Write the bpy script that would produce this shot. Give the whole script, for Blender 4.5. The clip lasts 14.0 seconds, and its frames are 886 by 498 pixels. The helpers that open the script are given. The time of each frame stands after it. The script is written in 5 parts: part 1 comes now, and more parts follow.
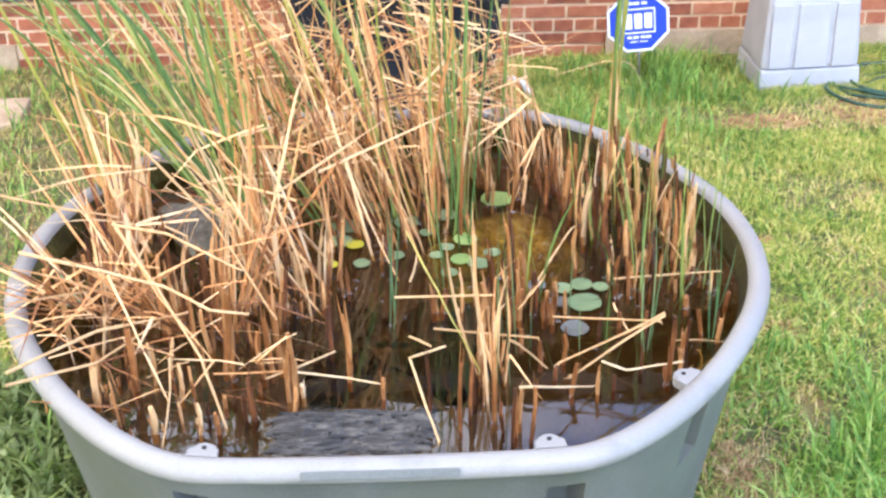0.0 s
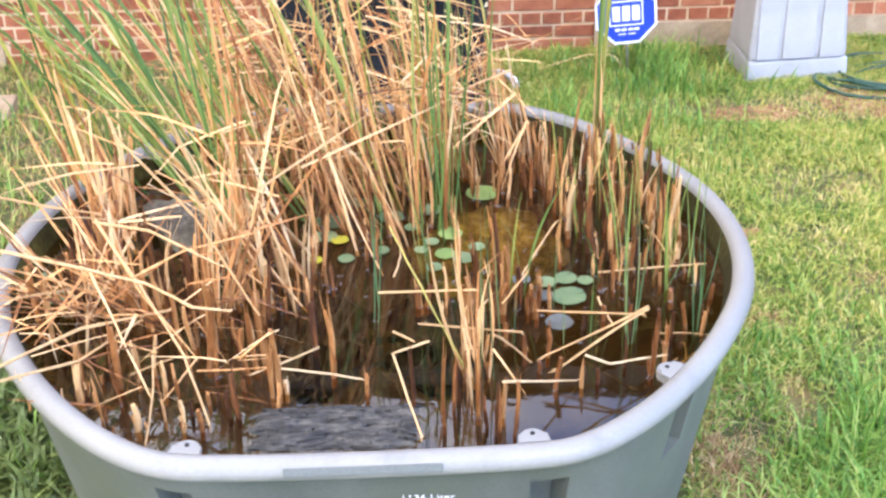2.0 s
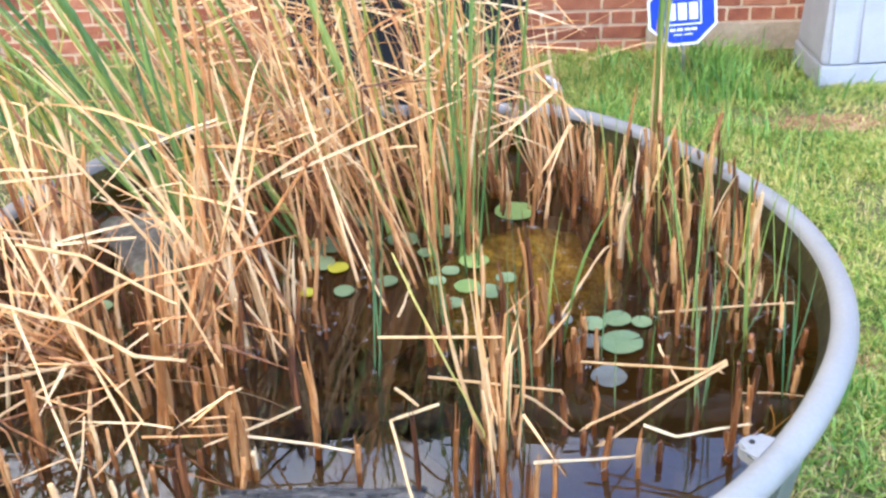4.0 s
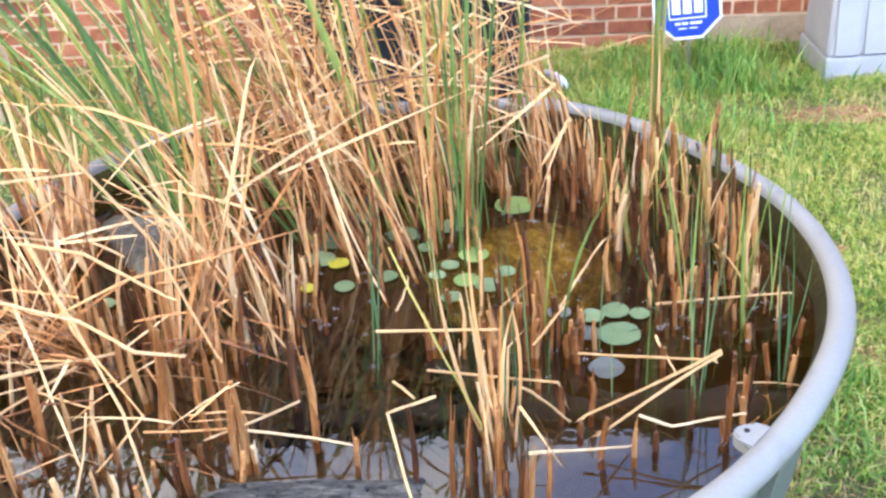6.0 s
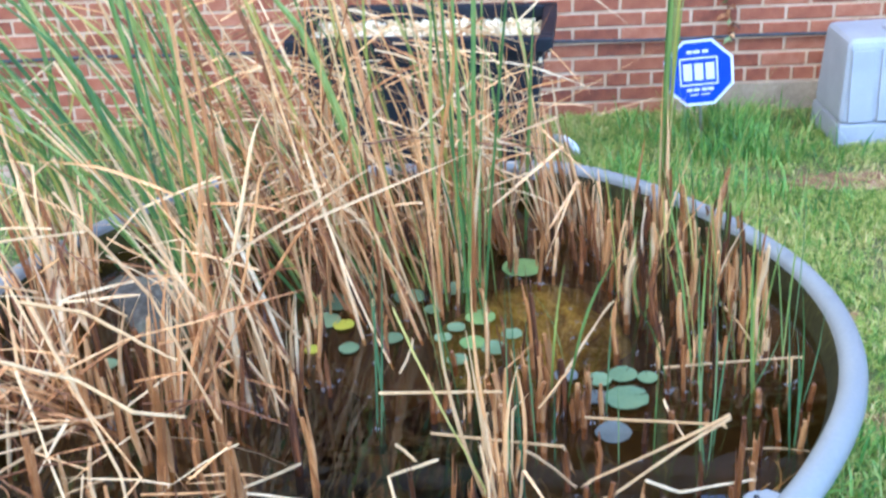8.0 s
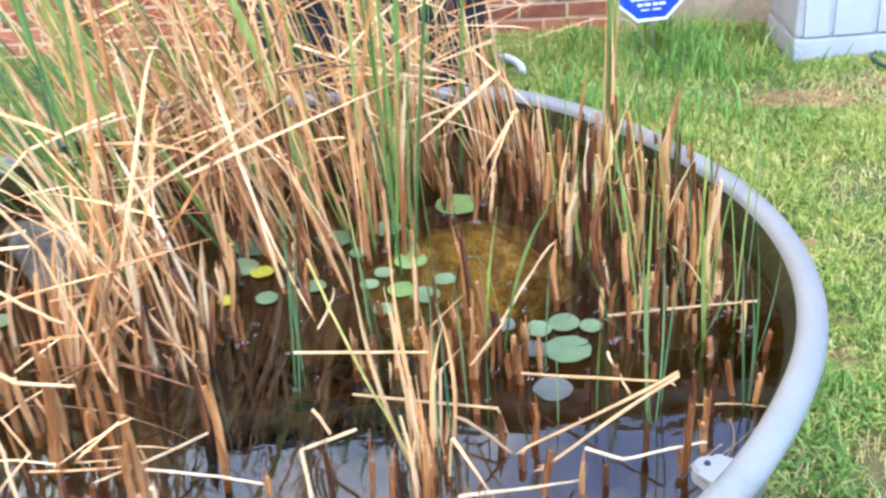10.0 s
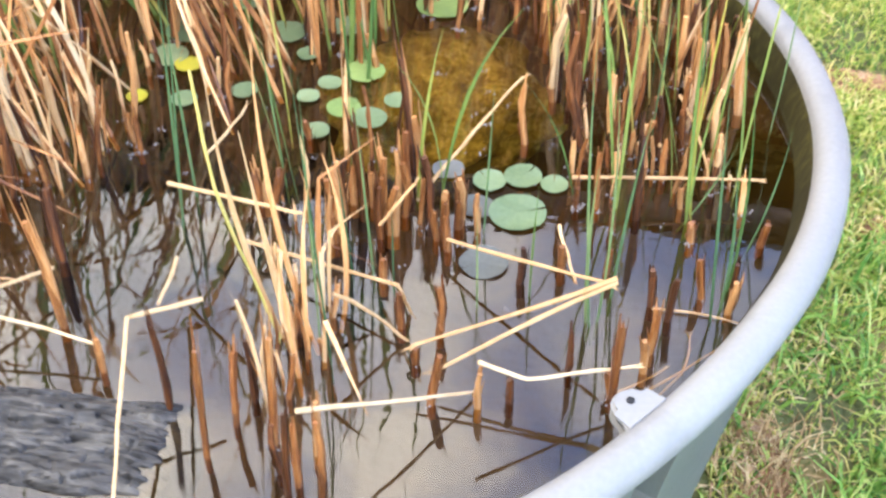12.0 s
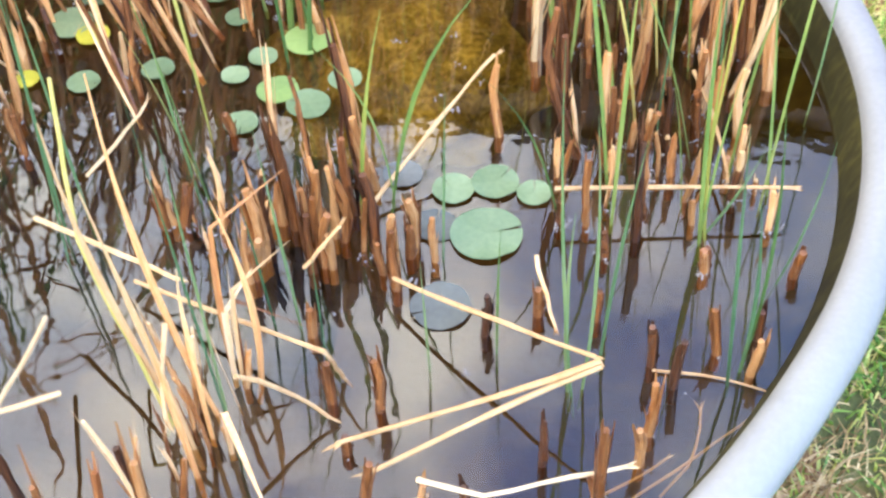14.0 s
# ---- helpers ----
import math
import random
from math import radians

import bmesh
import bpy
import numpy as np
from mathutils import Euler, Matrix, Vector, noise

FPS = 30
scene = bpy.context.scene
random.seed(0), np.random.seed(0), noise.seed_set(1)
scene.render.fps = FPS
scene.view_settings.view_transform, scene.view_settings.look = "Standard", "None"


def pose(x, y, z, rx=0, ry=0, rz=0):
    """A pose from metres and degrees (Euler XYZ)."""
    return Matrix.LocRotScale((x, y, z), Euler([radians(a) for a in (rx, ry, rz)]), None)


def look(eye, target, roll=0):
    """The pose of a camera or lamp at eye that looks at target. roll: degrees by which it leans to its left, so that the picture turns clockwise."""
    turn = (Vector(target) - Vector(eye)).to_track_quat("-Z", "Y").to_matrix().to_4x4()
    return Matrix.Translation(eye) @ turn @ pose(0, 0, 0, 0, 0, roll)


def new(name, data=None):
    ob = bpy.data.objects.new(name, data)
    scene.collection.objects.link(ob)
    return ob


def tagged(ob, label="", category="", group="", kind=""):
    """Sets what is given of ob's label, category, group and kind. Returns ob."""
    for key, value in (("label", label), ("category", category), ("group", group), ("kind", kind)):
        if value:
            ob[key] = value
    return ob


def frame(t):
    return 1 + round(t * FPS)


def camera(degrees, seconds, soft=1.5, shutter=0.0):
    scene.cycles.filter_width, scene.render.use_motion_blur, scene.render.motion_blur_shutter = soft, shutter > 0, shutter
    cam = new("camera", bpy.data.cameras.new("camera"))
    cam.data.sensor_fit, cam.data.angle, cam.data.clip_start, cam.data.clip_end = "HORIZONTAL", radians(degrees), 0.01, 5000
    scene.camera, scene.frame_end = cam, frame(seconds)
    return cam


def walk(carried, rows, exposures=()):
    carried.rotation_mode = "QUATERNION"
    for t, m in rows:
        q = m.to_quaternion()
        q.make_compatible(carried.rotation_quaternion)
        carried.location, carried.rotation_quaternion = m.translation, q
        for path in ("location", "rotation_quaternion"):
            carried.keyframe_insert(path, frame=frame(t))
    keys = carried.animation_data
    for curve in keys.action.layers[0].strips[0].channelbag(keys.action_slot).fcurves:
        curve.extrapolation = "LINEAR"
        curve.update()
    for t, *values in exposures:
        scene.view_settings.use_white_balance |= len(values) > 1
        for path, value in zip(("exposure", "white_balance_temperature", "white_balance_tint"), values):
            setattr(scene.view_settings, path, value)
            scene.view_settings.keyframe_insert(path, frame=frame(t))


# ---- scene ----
cam = camera(37.6, 14.0, soft=2.6, shutter=0.5)
ROWS = [
    (0.0, 0.150, -0.052, 2.103, -0.92, -29.26, 1.08),
    (0.5, 0.173, -0.043, 2.094, -0.90, -29.32, 1.29),
    (1.0, 0.192, -0.039, 2.097, -0.86, -29.57, 1.75),
    (1.5, 0.185, -0.044, 2.096, -0.90, -29.65, 1.89),
    (2.0, 0.174, -0.047, 2.103, -1.18, -29.56, 1.40),
    (2.5, 0.173, -0.052, 2.106, -1.26, -29.13, 0.84),
    (3.0, 0.187, 0.148, 2.001, 0.22, -28.49, 1.15),
    (3.5, 0.215, 0.447, 1.852, 1.18, -28.68, 2.02),
    (4.0, 0.227, 0.485, 1.830, 0.96, -28.74, 1.96),
    (4.2, 0.219, 0.485, 1.825, 0.59, -29.09, 1.96),
    (6.3, 0.261, 0.466, 1.831, 2.04, -28.62, 3.24),
    (6.5, 0.260, 0.474, 1.826, 2.29, -27.17, 3.10),
    (7.0, 0.242, 0.495, 1.839, 2.08, -24.60, 2.54),
    (7.5, 0.248, 0.499, 1.831, 1.92, -24.28, 2.42),
    (8.0, 0.275, 0.483, 1.809, 2.33, -25.79, 2.94),
    (8.5, 0.276, 0.465, 1.805, 2.52, -27.24, 3.24),
    (8.7, 0.279, 0.464, 1.803, 2.41, -27.77, 3.41),
    (10.8, 0.365, 0.859, 1.697, -2.34, -33.38, 2.05),
    (11.0, 0.377, 0.885, 1.684, -2.98, -36.02, 1.83),
    (11.5, 0.455, 0.980, 1.673, 2.17, -38.70, 2.03),
    (12.0, 0.572, 1.095, 1.638, 7.15, -40.49, -0.03),
    (12.5, 0.602, 1.178, 1.623, 9.81, -42.94, 0.94),
    (13.0, 0.593, 1.341, 1.596, 8.57, -43.85, 1.69),
    (13.5, 0.579, 1.418, 1.560, 6.76, -44.55, 2.09),
    (14.0, 0.616, 1.477, 1.535, 9.56, -46.06, 2.68),
]
# seconds, stops, kelvin, tint
EXPOSURES = [(0.0, 0.12, 6850, 11), (2.6, 0.13, 6850, 12), (3.4, 0.09, 6300, 8), (4.2, 0.09, 6300, 8), (6.3, 0.09, 6500, 9), (7.0, -0.10, 5350, 1), (7.5, -0.20, 5250, 1), (8.0, -0.20, 5150, 2), (8.7, -0.14, 5150, 3), (10.8, 0.27, 6650, 8), (12.5, 0.33, 6950, 9), (14.0, 0.33, 6500, 7)]
walk(cam, [(t, pose(x, y, z, 90 + pitch, 0, yaw) @ pose(0, 0, 0, 0, 0, -lean)) for t, x, y, z, yaw, pitch, lean in ROWS], EXPOSURES)

# ---------------------------------------------------------------- light
world = bpy.data.worlds.new("sky")
scene.world = world
world.use_nodes = True
wn, wl = world.node_tree.nodes, world.node_tree.links
wn.clear()
SUN_EL, SUN_AZ = 52.0, 150.0            # degrees; azimuth clockwise from +y
sky = wn.new("ShaderNodeTexSky")
sky.sky_type = "NISHITA"
sky.sun_disc = False
sky.sun_elevation, sky.sun_rotation = radians(SUN_EL), radians(SUN_AZ)
sky.dust_density = 0.8
geo = wn.new("ShaderNodeTexCoord")
cloud = wn.new("ShaderNodeTexNoise")
cloud.inputs["Scale"].default_value, cloud.inputs["Detail"].default_value = 4.0, 6.0
drift = wn.new("ShaderNodeMapping")
drift.inputs["Location"].default_value = (5.3, 0.4, 2.2)
ramp = wn.new("ShaderNodeValToRGB")
ramp.color_ramp.elements[0].position, ramp.color_ramp.elements[1].position = 0.45, 0.60
ramp.color_ramp.elements[0].color = (0.07, 0.07, 0.07, 1)
mixc = wn.new("ShaderNodeMix")
mixc.data_type = "RGBA"
back = wn.new("ShaderNodeBackground")
back.inputs["Strength"].default_value = 0.132
wout = wn.new("ShaderNodeOutputWorld")
wl.new(geo.outputs["Generated"], drift.inputs["Vector"])
wl.new(drift.outputs["Vector"], cloud.inputs["Vector"])
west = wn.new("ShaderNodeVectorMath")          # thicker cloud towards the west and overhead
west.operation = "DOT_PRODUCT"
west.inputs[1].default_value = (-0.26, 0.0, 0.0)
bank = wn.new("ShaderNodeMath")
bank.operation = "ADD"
half = wn.new("ShaderNodeMath")
half.operation = "MULTIPLY_ADD"
half.inputs[1].default_value, half.inputs[2].default_value = 0.55, 0.225
wl.new(cloud.outputs["Fac"], half.inputs[0])
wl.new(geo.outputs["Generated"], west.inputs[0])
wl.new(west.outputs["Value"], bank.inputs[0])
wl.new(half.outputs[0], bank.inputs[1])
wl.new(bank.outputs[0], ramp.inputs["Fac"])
wl.new(ramp.outputs["Color"], mixc.inputs["Factor"])
clear = wn.new("ShaderNodeVectorMath")          # bright haze in the clear parts
clear.operation = "MULTIPLY"
clear.inputs[1].default_value = (3.3, 4.15, 5.85)
wl.new(sky.outputs["Color"], clear.inputs[0])
wl.new(clear.outputs["Vector"], mixc.inputs["A"])
puff = wn.new("ShaderNodeTexNoise")             # lighter heads and grey-violet undersides of the clouds
puff.inputs["Scale"].default_value, puff.inputs["Detail"].default_value = 9.0, 5.0
tone = wn.new("ShaderNodeValToRGB")
tone.color_ramp.elements[0].position, tone.color_ramp.elements[1].position = 0.42, 0.58
tone.color_ramp.elements[0].color, tone.color_ramp.elements[1].color = (0.60, 0.64, 0.76, 1), (1, 0.985, 0.965, 1)
lit = wn.new("ShaderNodeVectorMath")
lit.operation = "MULTIPLY"
lit.inputs[1].default_value = (38.6, 37.3, 36.6)
wl.new(drift.outputs["Vector"], puff.inputs["Vector"])
wl.new(puff.outputs["Fac"], tone.inputs["Fac"])
wl.new(tone.outputs["Color"], lit.inputs[0])
wl.new(lit.outputs["Vector"], mixc.inputs["B"])
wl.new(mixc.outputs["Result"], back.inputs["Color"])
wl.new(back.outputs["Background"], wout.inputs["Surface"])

sun = new("sun", bpy.data.lights.new("sun", "SUN"))
sun.data.energy, sun.data.angle, sun.data.color = 1.7, radians(14), (1.0, 0.95, 0.86)
to_sun = Vector((math.sin(radians(SUN_AZ)) * math.cos(radians(SUN_EL)), math.cos(radians(SUN_AZ)) * math.cos(radians(SUN_EL)), math.sin(radians(SUN_EL))))
sun.matrix_world = look(to_sun * 20, (0, 0, 0))

# ---------------------------------------------------------------- materials
def nodes_of(name):
    m = bpy.data.materials.new(name)
    m.use_nodes = True
    n, l = m.node_tree.nodes, m.node_tree.links
    return m, n, l, n["Principled BSDF"]


def surface(name, colours, rough=0.6, scale=20.0, fine=120.0, bump=0.3, relief=0.004, vary=0.0, stretch=(1, 1, 1), metal=0.0, spec=0.5, own="object", dirt=None, span=(0.36, 0.84)):
    """Two scales of noise between the given colours, with fine relief; own: what the variation follows besides."""
    m, n, l, bsdf = nodes_of(name)
    tc = n.new("ShaderNodeTexCoord")
    mp = n.new("ShaderNodeMapping")
    mp.inputs["Scale"].default_value = stretch
    l.new(tc.outputs["Object"], mp.inputs["Vector"])
    a, b = n.new("ShaderNodeTexNoise"), n.new("ShaderNodeTexNoise")
    for t, s, d in ((a, scale, 4.0), (b, fine, 3.0)):
        t.inputs["Scale"].default_value, t.inputs["Detail"].default_value = s, d
        l.new(mp.outputs["Vector"], t.inputs["Vector"])
    both = n.new("ShaderNodeMath")
    both.operation = "MULTIPLY_ADD"
    both.inputs[1].default_value = 0.45
    l.new(b.outputs["Fac"], both.inputs[0])
    lower = n.new("ShaderNodeMath")
    lower.operation = "MULTIPLY"
    lower.inputs[1].default_value = 0.75
    l.new(a.outputs["Fac"], lower.inputs[0])
    l.new(lower.outputs[0], both.inputs[2])
    value = both.outputs[0]
    if vary:
        if own == "island":
            rnd = n.new("ShaderNodeNewGeometry").outputs["Random Per Island"]
        else:
            rnd = n.new("ShaderNodeObjectInfo").outputs["Random"]
        sh = n.new("ShaderNodeMath")
        sh.operation = "MULTIPLY_ADD"
        sh.inputs[1].default_value = vary
        l.new(rnd, sh.inputs[0])
        off = n.new("ShaderNodeMath")
        off.operation = "SUBTRACT"
        off.inputs[1].default_value = vary / 2
        l.new(value, off.inputs[0])
        l.new(off.outputs[0], sh.inputs[2])
        value = sh.outputs[0]
    cr = n.new("ShaderNodeValToRGB")
    els = cr.color_ramp.elements
    while len(els) < len(colours):
        els.new(0.5)
    lo, hi = span
    if vary > 0.35:
        lo, hi = 0.2, 1.0
    for i, c in enumerate(colours):
        els[i].position = lo + (hi - lo) * i / max(1, len(colours) - 1)
        els[i].color = (*c, 1)
    l.new(value, cr.inputs["Fac"])
    col = cr.outputs["Color"]
    if dirt:
        d = n.new("ShaderNodeTexNoise")
        d.inputs["Scale"].default_value, d.inputs["Detail"].default_value = dirt[1], 6.0
        l.new(mp.outputs["Vector"], d.inputs["Vector"])
        dr = n.new("ShaderNodeValToRGB")
        dr.color_ramp.elements[0].position, dr.color_ramp.elements[1].position = dirt[2], dirt[3]
        l.new(d.outputs["Fac"], dr.inputs["Fac"])
        mx = n.new("ShaderNodeMix")
        mx.data_type = "RGBA"
        mx.inputs["B"].default_value = (*dirt[0], 1)
        l.new(dr.outputs["Color"], mx.inputs["Factor"])
        l.new(col, mx.inputs["A"])
        col = mx.outputs["Result"]
    l.new(col, bsdf.inputs["Base Color"])
    bsdf.inputs["Roughness"].default_value, bsdf.inputs["Metallic"].default_value = rough, metal
    bsdf.inputs["Specular IOR Level"].default_value = spec
    if bump:
        bp = n.new("ShaderNodeBump")
        bp.inputs["Strength"].default_value, bp.inputs["Distance"].default_value = bump, relief
        l.new(both.outputs[0], bp.inputs["Height"])
        l.new(bp.outputs["Normal"], bsdf.inputs["Normal"])
    return m


def thin_leaf(m, amount=0.35):
    """Lets some light through a leaf."""
    n, l = m.node_tree.nodes, m.node_tree.links
    bsdf, out = n["Principled BSDF"], n["Material Output"]
    tr, mx = n.new("ShaderNodeBsdfTranslucent"), n.new("ShaderNodeMixShader")
    mx.inputs[0].default_value = amount
    src = bsdf.inputs["Base Color"].links[0].from_socket
    l.new(src, tr.inputs["Color"])
    l.new(bsdf.outputs[0], mx.inputs[1])
    l.new(tr.outputs[0], mx.inputs[2])
    l.new(mx.outputs[0], out.inputs["Surface"])
    return m


M_DRY = thin_leaf(surface("dry reed", [(0.15, 0.050, 0.014), (0.52, 0.225, 0.072), (0.79, 0.430, 0.165), (0.86, 0.59, 0.305)], 0.6, 45, 520, 0.35, 0.002, 0.85, (1, 1, 0.06)), 0.12)
M_PALE = thin_leaf(surface("bleached reed", [(0.44, 0.24, 0.09), (0.64, 0.42, 0.20), (0.81, 0.61, 0.355)], 0.55, 45, 520, 0.3, 0.002, 0.6, (1, 1, 0.06)), 0.12)
M_STUB = surface("cut reed", [(0.065, 0.021, 0.007), (0.26, 0.088, 0.021), (0.52, 0.232, 0.070), (0.72, 0.45, 0.205)], 0.6, 60, 520, 0.8, 0.003, 0.8, (1, 1, 0.06))
M_WET = surface("wet cut reed", [(0.026, 0.0095, 0.004), (0.108, 0.036, 0.0095), (0.27, 0.100, 0.026), (0.48, 0.25, 0.095)], 0.4, 60, 520, 0.8, 0.003, 0.8, (1, 1, 0.06))
M_TAN = surface("weathered reed", [(0.25, 0.125, 0.044), (0.44, 0.255, 0.105), (0.60, 0.40, 0.19)], 0.6, 45, 520, 0.4, 0.002, 0.55, (1, 1, 0.06))
M_FOAM = surface("foam bubbles", [(0.22, 0.195, 0.18), (0.36, 0.33, 0.31)], 0.6, 30, 150, 0.0, spec=0.15)
M_GREEN = thin_leaf(surface("green reed", [(0.045, 0.105, 0.026), (0.11, 0.20, 0.045), (0.23, 0.32, 0.075), (0.46, 0.47, 0.15)], 0.42, 60, 420, 0.35, 0.001, 0.75, (1, 1, 0.04)), 0.3)
M_STEM = thin_leaf(surface("blue-green reed", [(0.030, 0.085, 0.034), (0.070, 0.150, 0.060), (0.135, 0.225, 0.085), (0.26, 0.32, 0.12)], 0.42, 60, 420, 0.35, 0.001, 0.6, (1, 1, 0.04)), 0.25)
M_YELLOW = thin_leaf(surface("yellowing reed", [(0.18, 0.26, 0.045), (0.40, 0.39, 0.075), (0.60, 0.47, 0.14)], 0.5, 60, 420, 0.3, 0.001, 0.6, (1, 1, 0.04)), 0.3)
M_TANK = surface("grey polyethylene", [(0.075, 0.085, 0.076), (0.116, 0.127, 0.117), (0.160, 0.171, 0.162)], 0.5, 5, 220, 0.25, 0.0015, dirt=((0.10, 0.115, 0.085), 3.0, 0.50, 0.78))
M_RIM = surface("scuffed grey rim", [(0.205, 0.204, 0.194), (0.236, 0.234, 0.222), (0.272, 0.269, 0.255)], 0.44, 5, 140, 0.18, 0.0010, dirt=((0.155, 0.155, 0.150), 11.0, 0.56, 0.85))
M_INNER = surface("algae stained wall", [(0.012, 0.010, 0.0035), (0.036, 0.031, 0.008), (0.098, 0.086, 0.020)], 0.75, 7, 90, 0.4, 0.003, stretch=(1, 1, 0.4), spec=0.2)
M_MUD = surface("pond mud", [(0.014, 0.008, 0.0035), (0.040, 0.023, 0.010), (0.080, 0.047, 0.021)], 0.9, 8, 60, 0.5, 0.01)
M_SLATE = surface("dark stone", [(0.011, 0.0105, 0.010), (0.030, 0.029, 0.0275), (0.055, 0.052, 0.047), (0.100, 0.093, 0.080)], 0.6, 24, 90, 0.9, 0.008, stretch=(0.6, 1.8, 1), span=(0.48, 0.74))
M_ROCK = surface("grey boulder", [(0.036, 0.029, 0.021), (0.092, 0.078, 0.061), (0.19, 0.168, 0.138)], 0.7, 14, 80, 0.8, 0.008, dirt=((0.07, 0.075, 0.03), 6.0, 0.46, 0.66), span=(0.46, 0.76))
M_MOSS = surface("algae mound", [(0.070, 0.054, 0.014), (0.24, 0.196, 0.042), (0.56, 0.48, 0.14)], 0.9, 22, 140, 0.9, 0.012, span=(0.42, 0.80))
M_PAD = surface("lily pad", [(0.095, 0.15, 0.072), (0.160, 0.222, 0.112), (0.240, 0.305, 0.158)], 0.28, 14, 140, 0.25, 0.001, 0.5)
M_PADY = surface("yellow lily pad", [(0.30, 0.30, 0.03), (0.48, 0.42, 0.04), (0.42, 0.46, 0.08)], 0.4, 14, 140, 0.25, 0.001, 0.4)
M_PADB = surface("bright lily pad", [(0.12, 0.19, 0.06), (0.20, 0.29, 0.085), (0.29, 0.37, 0.12)], 0.35, 14, 140, 0.25, 0.001, 0.4)
M_PADG = surface("sunken lily pad", [(0.060, 0.066, 0.056), (0.098, 0.104, 0.092), (0.15, 0.155, 0.142)], 0.45, 20, 140, 0.25, 0.001, 0.4)
M_BRICK = surface("red brick", [(0.15, 0.042, 0.022), (0.28, 0.082, 0.038), (0.37, 0.122, 0.057), (0.46, 0.185, 0.098)], 0.85, 26, 190, 0.6, 0.003, 0.55)
M_BRICKS = surface("red brick row", [(0.15, 0.042, 0.022), (0.28, 0.082, 0.038), (0.37, 0.122, 0.057), (0.46, 0.185, 0.098)], 0.85, 26, 190, 0.6, 0.003, 0.55, own="island")
M_MORTAR = surface("pale mortar", [(0.48, 0.32, 0.18), (0.62, 0.435, 0.265), (0.72, 0.54, 0.36)], 0.95, 12, 200, 0.6, 0.003)
M_CONC = surface("weathered footing", [(0.28, 0.20, 0.12), (0.42, 0.31, 0.20), (0.54, 0.42, 0.29)], 0.95, 9, 130, 0.6, 0.004)
M_SOIL = surface("lawn soil", [(0.040, 0.052, 0.018), (0.075, 0.088, 0.028), (0.12, 0.13, 0.042), (0.20, 0.17, 0.075)], 0.95, 5.0, 90, 0.8, 0.02, dirt=((0.27, 0.150, 0.06), 2.2, 0.54, 0.76))
M_EARTH = surface("reddish earth", [(0.10, 0.045, 0.022), (0.21, 0.100, 0.046), (0.33, 0.175, 0.085), (0.48, 0.33, 0.19)], 0.95, 14, 120, 0.9, 0.012, span=(0.4, 0.8))
M_GRASS = thin_leaf(surface("grass", [(0.052, 0.145, 0.020), (0.18, 0.32, 0.044), (0.38, 0.47, 0.080), (0.62, 0.575, 0.16), (0.86, 0.68, 0.31)], 0.5, 3.4, 40, 0.0, 0.001, 0.70, own="island"), 0.3)
M_TUFT = thin_leaf(surface("lush grass", [(0.05, 0.15, 0.024), (0.13, 0.29, 0.046), (0.26, 0.44, 0.080), (0.48, 0.56, 0.16)], 0.5, 1.4, 40, 0.0, 0.001, 0.7, own="island"), 0.35)
M_STRAW = surface("straw", [(0.32, 0.19, 0.075), (0.55, 0.38, 0.17), (0.76, 0.61, 0.35)], 0.7, 10, 60, 0.0, 0.001, 0.7, own="island")
M_THATCH = surface("old thatch", [(0.13, 0.072, 0.026), (0.26, 0.155, 0.062), (0.41, 0.28, 0.125), (0.54, 0.42, 0.22)], 0.8, 10, 60, 0.0, 0.001, 0.7, own="island")
M_BLUE = surface("blue sign enamel", [(0.012, 0.04, 0.36), (0.016, 0.055, 0.46), (0.025, 0.07, 0.52)], 0.35, 10, 120, 0.05, 0.0005)
M_WHITE = surface("white paint", [(0.70, 0.71, 0.74), (0.80, 0.81, 0.83), (0.86, 0.87, 0.88)], 0.45, 12, 150, 0.1, 0.0005)
M_COVER = surface("grey plastic cover", [(0.29, 0.295, 0.31), (0.365, 0.37, 0.388), (0.43, 0.435, 0.455)], 0.5, 6, 200, 0.15, 0.001, dirt=((0.28, 0.24, 0.18), 3.5, 0.64, 0.85))
M_BLACK = surface("black plastic", [(0.006, 0.007, 0.011), (0.011, 0.013, 0.019), (0.022, 0.026, 0.035)], 0.5, 8, 160, 0.2, 0.001, spec=0.25)
M_CHIP = surface("wood chips", [(0.50, 0.34, 0.16), (0.72, 0.56, 0.32), (0.84, 0.74, 0.54)], 0.8, 20, 120, 0.4, 0.002, 0.7, own="island")
M_CABLE = surface("dark cable", [(0.02, 0.02, 0.022), (0.045, 0.045, 0.05), (0.08, 0.08, 0.085)], 0.6, 20, 150, 0.2, 0.001)
M_HOSE = surface("green hose", [(0.008, 0.040, 0.030), (0.014, 0.062, 0.045), (0.032, 0.09, 0.065)], 0.4, 10, 120, 0.2, 0.001)
M_WEED = thin_leaf(surface("broad weed leaf", [(0.085, 0.135, 0.036), (0.19, 0.26, 0.075), (0.38, 0.44, 0.19)], 0.45, 20, 130, 0.3, 0.002, 0.6), 0.3)
M_FRAME = surface("galvanised wire", [(0.35, 0.36, 0.36), (0.50, 0.51, 0.51), (0.60, 0.61, 0.62)], 0.4, 30, 150, 0.1, 0.001, metal=0.8)
M_HOLE_SHADE = surface("painted hole shade", [(0.008, 0.008, 0.01), (0.014, 0.014, 0.016)], 0.8, 20, 100, 0.0)
M_TRIM = surface("dark stained eave", [(0.10, 0.065, 0.045), (0.14, 0.095, 0.065), (0.18, 0.13, 0.09)], 0.6, 8, 120, 0.2, 0.001)
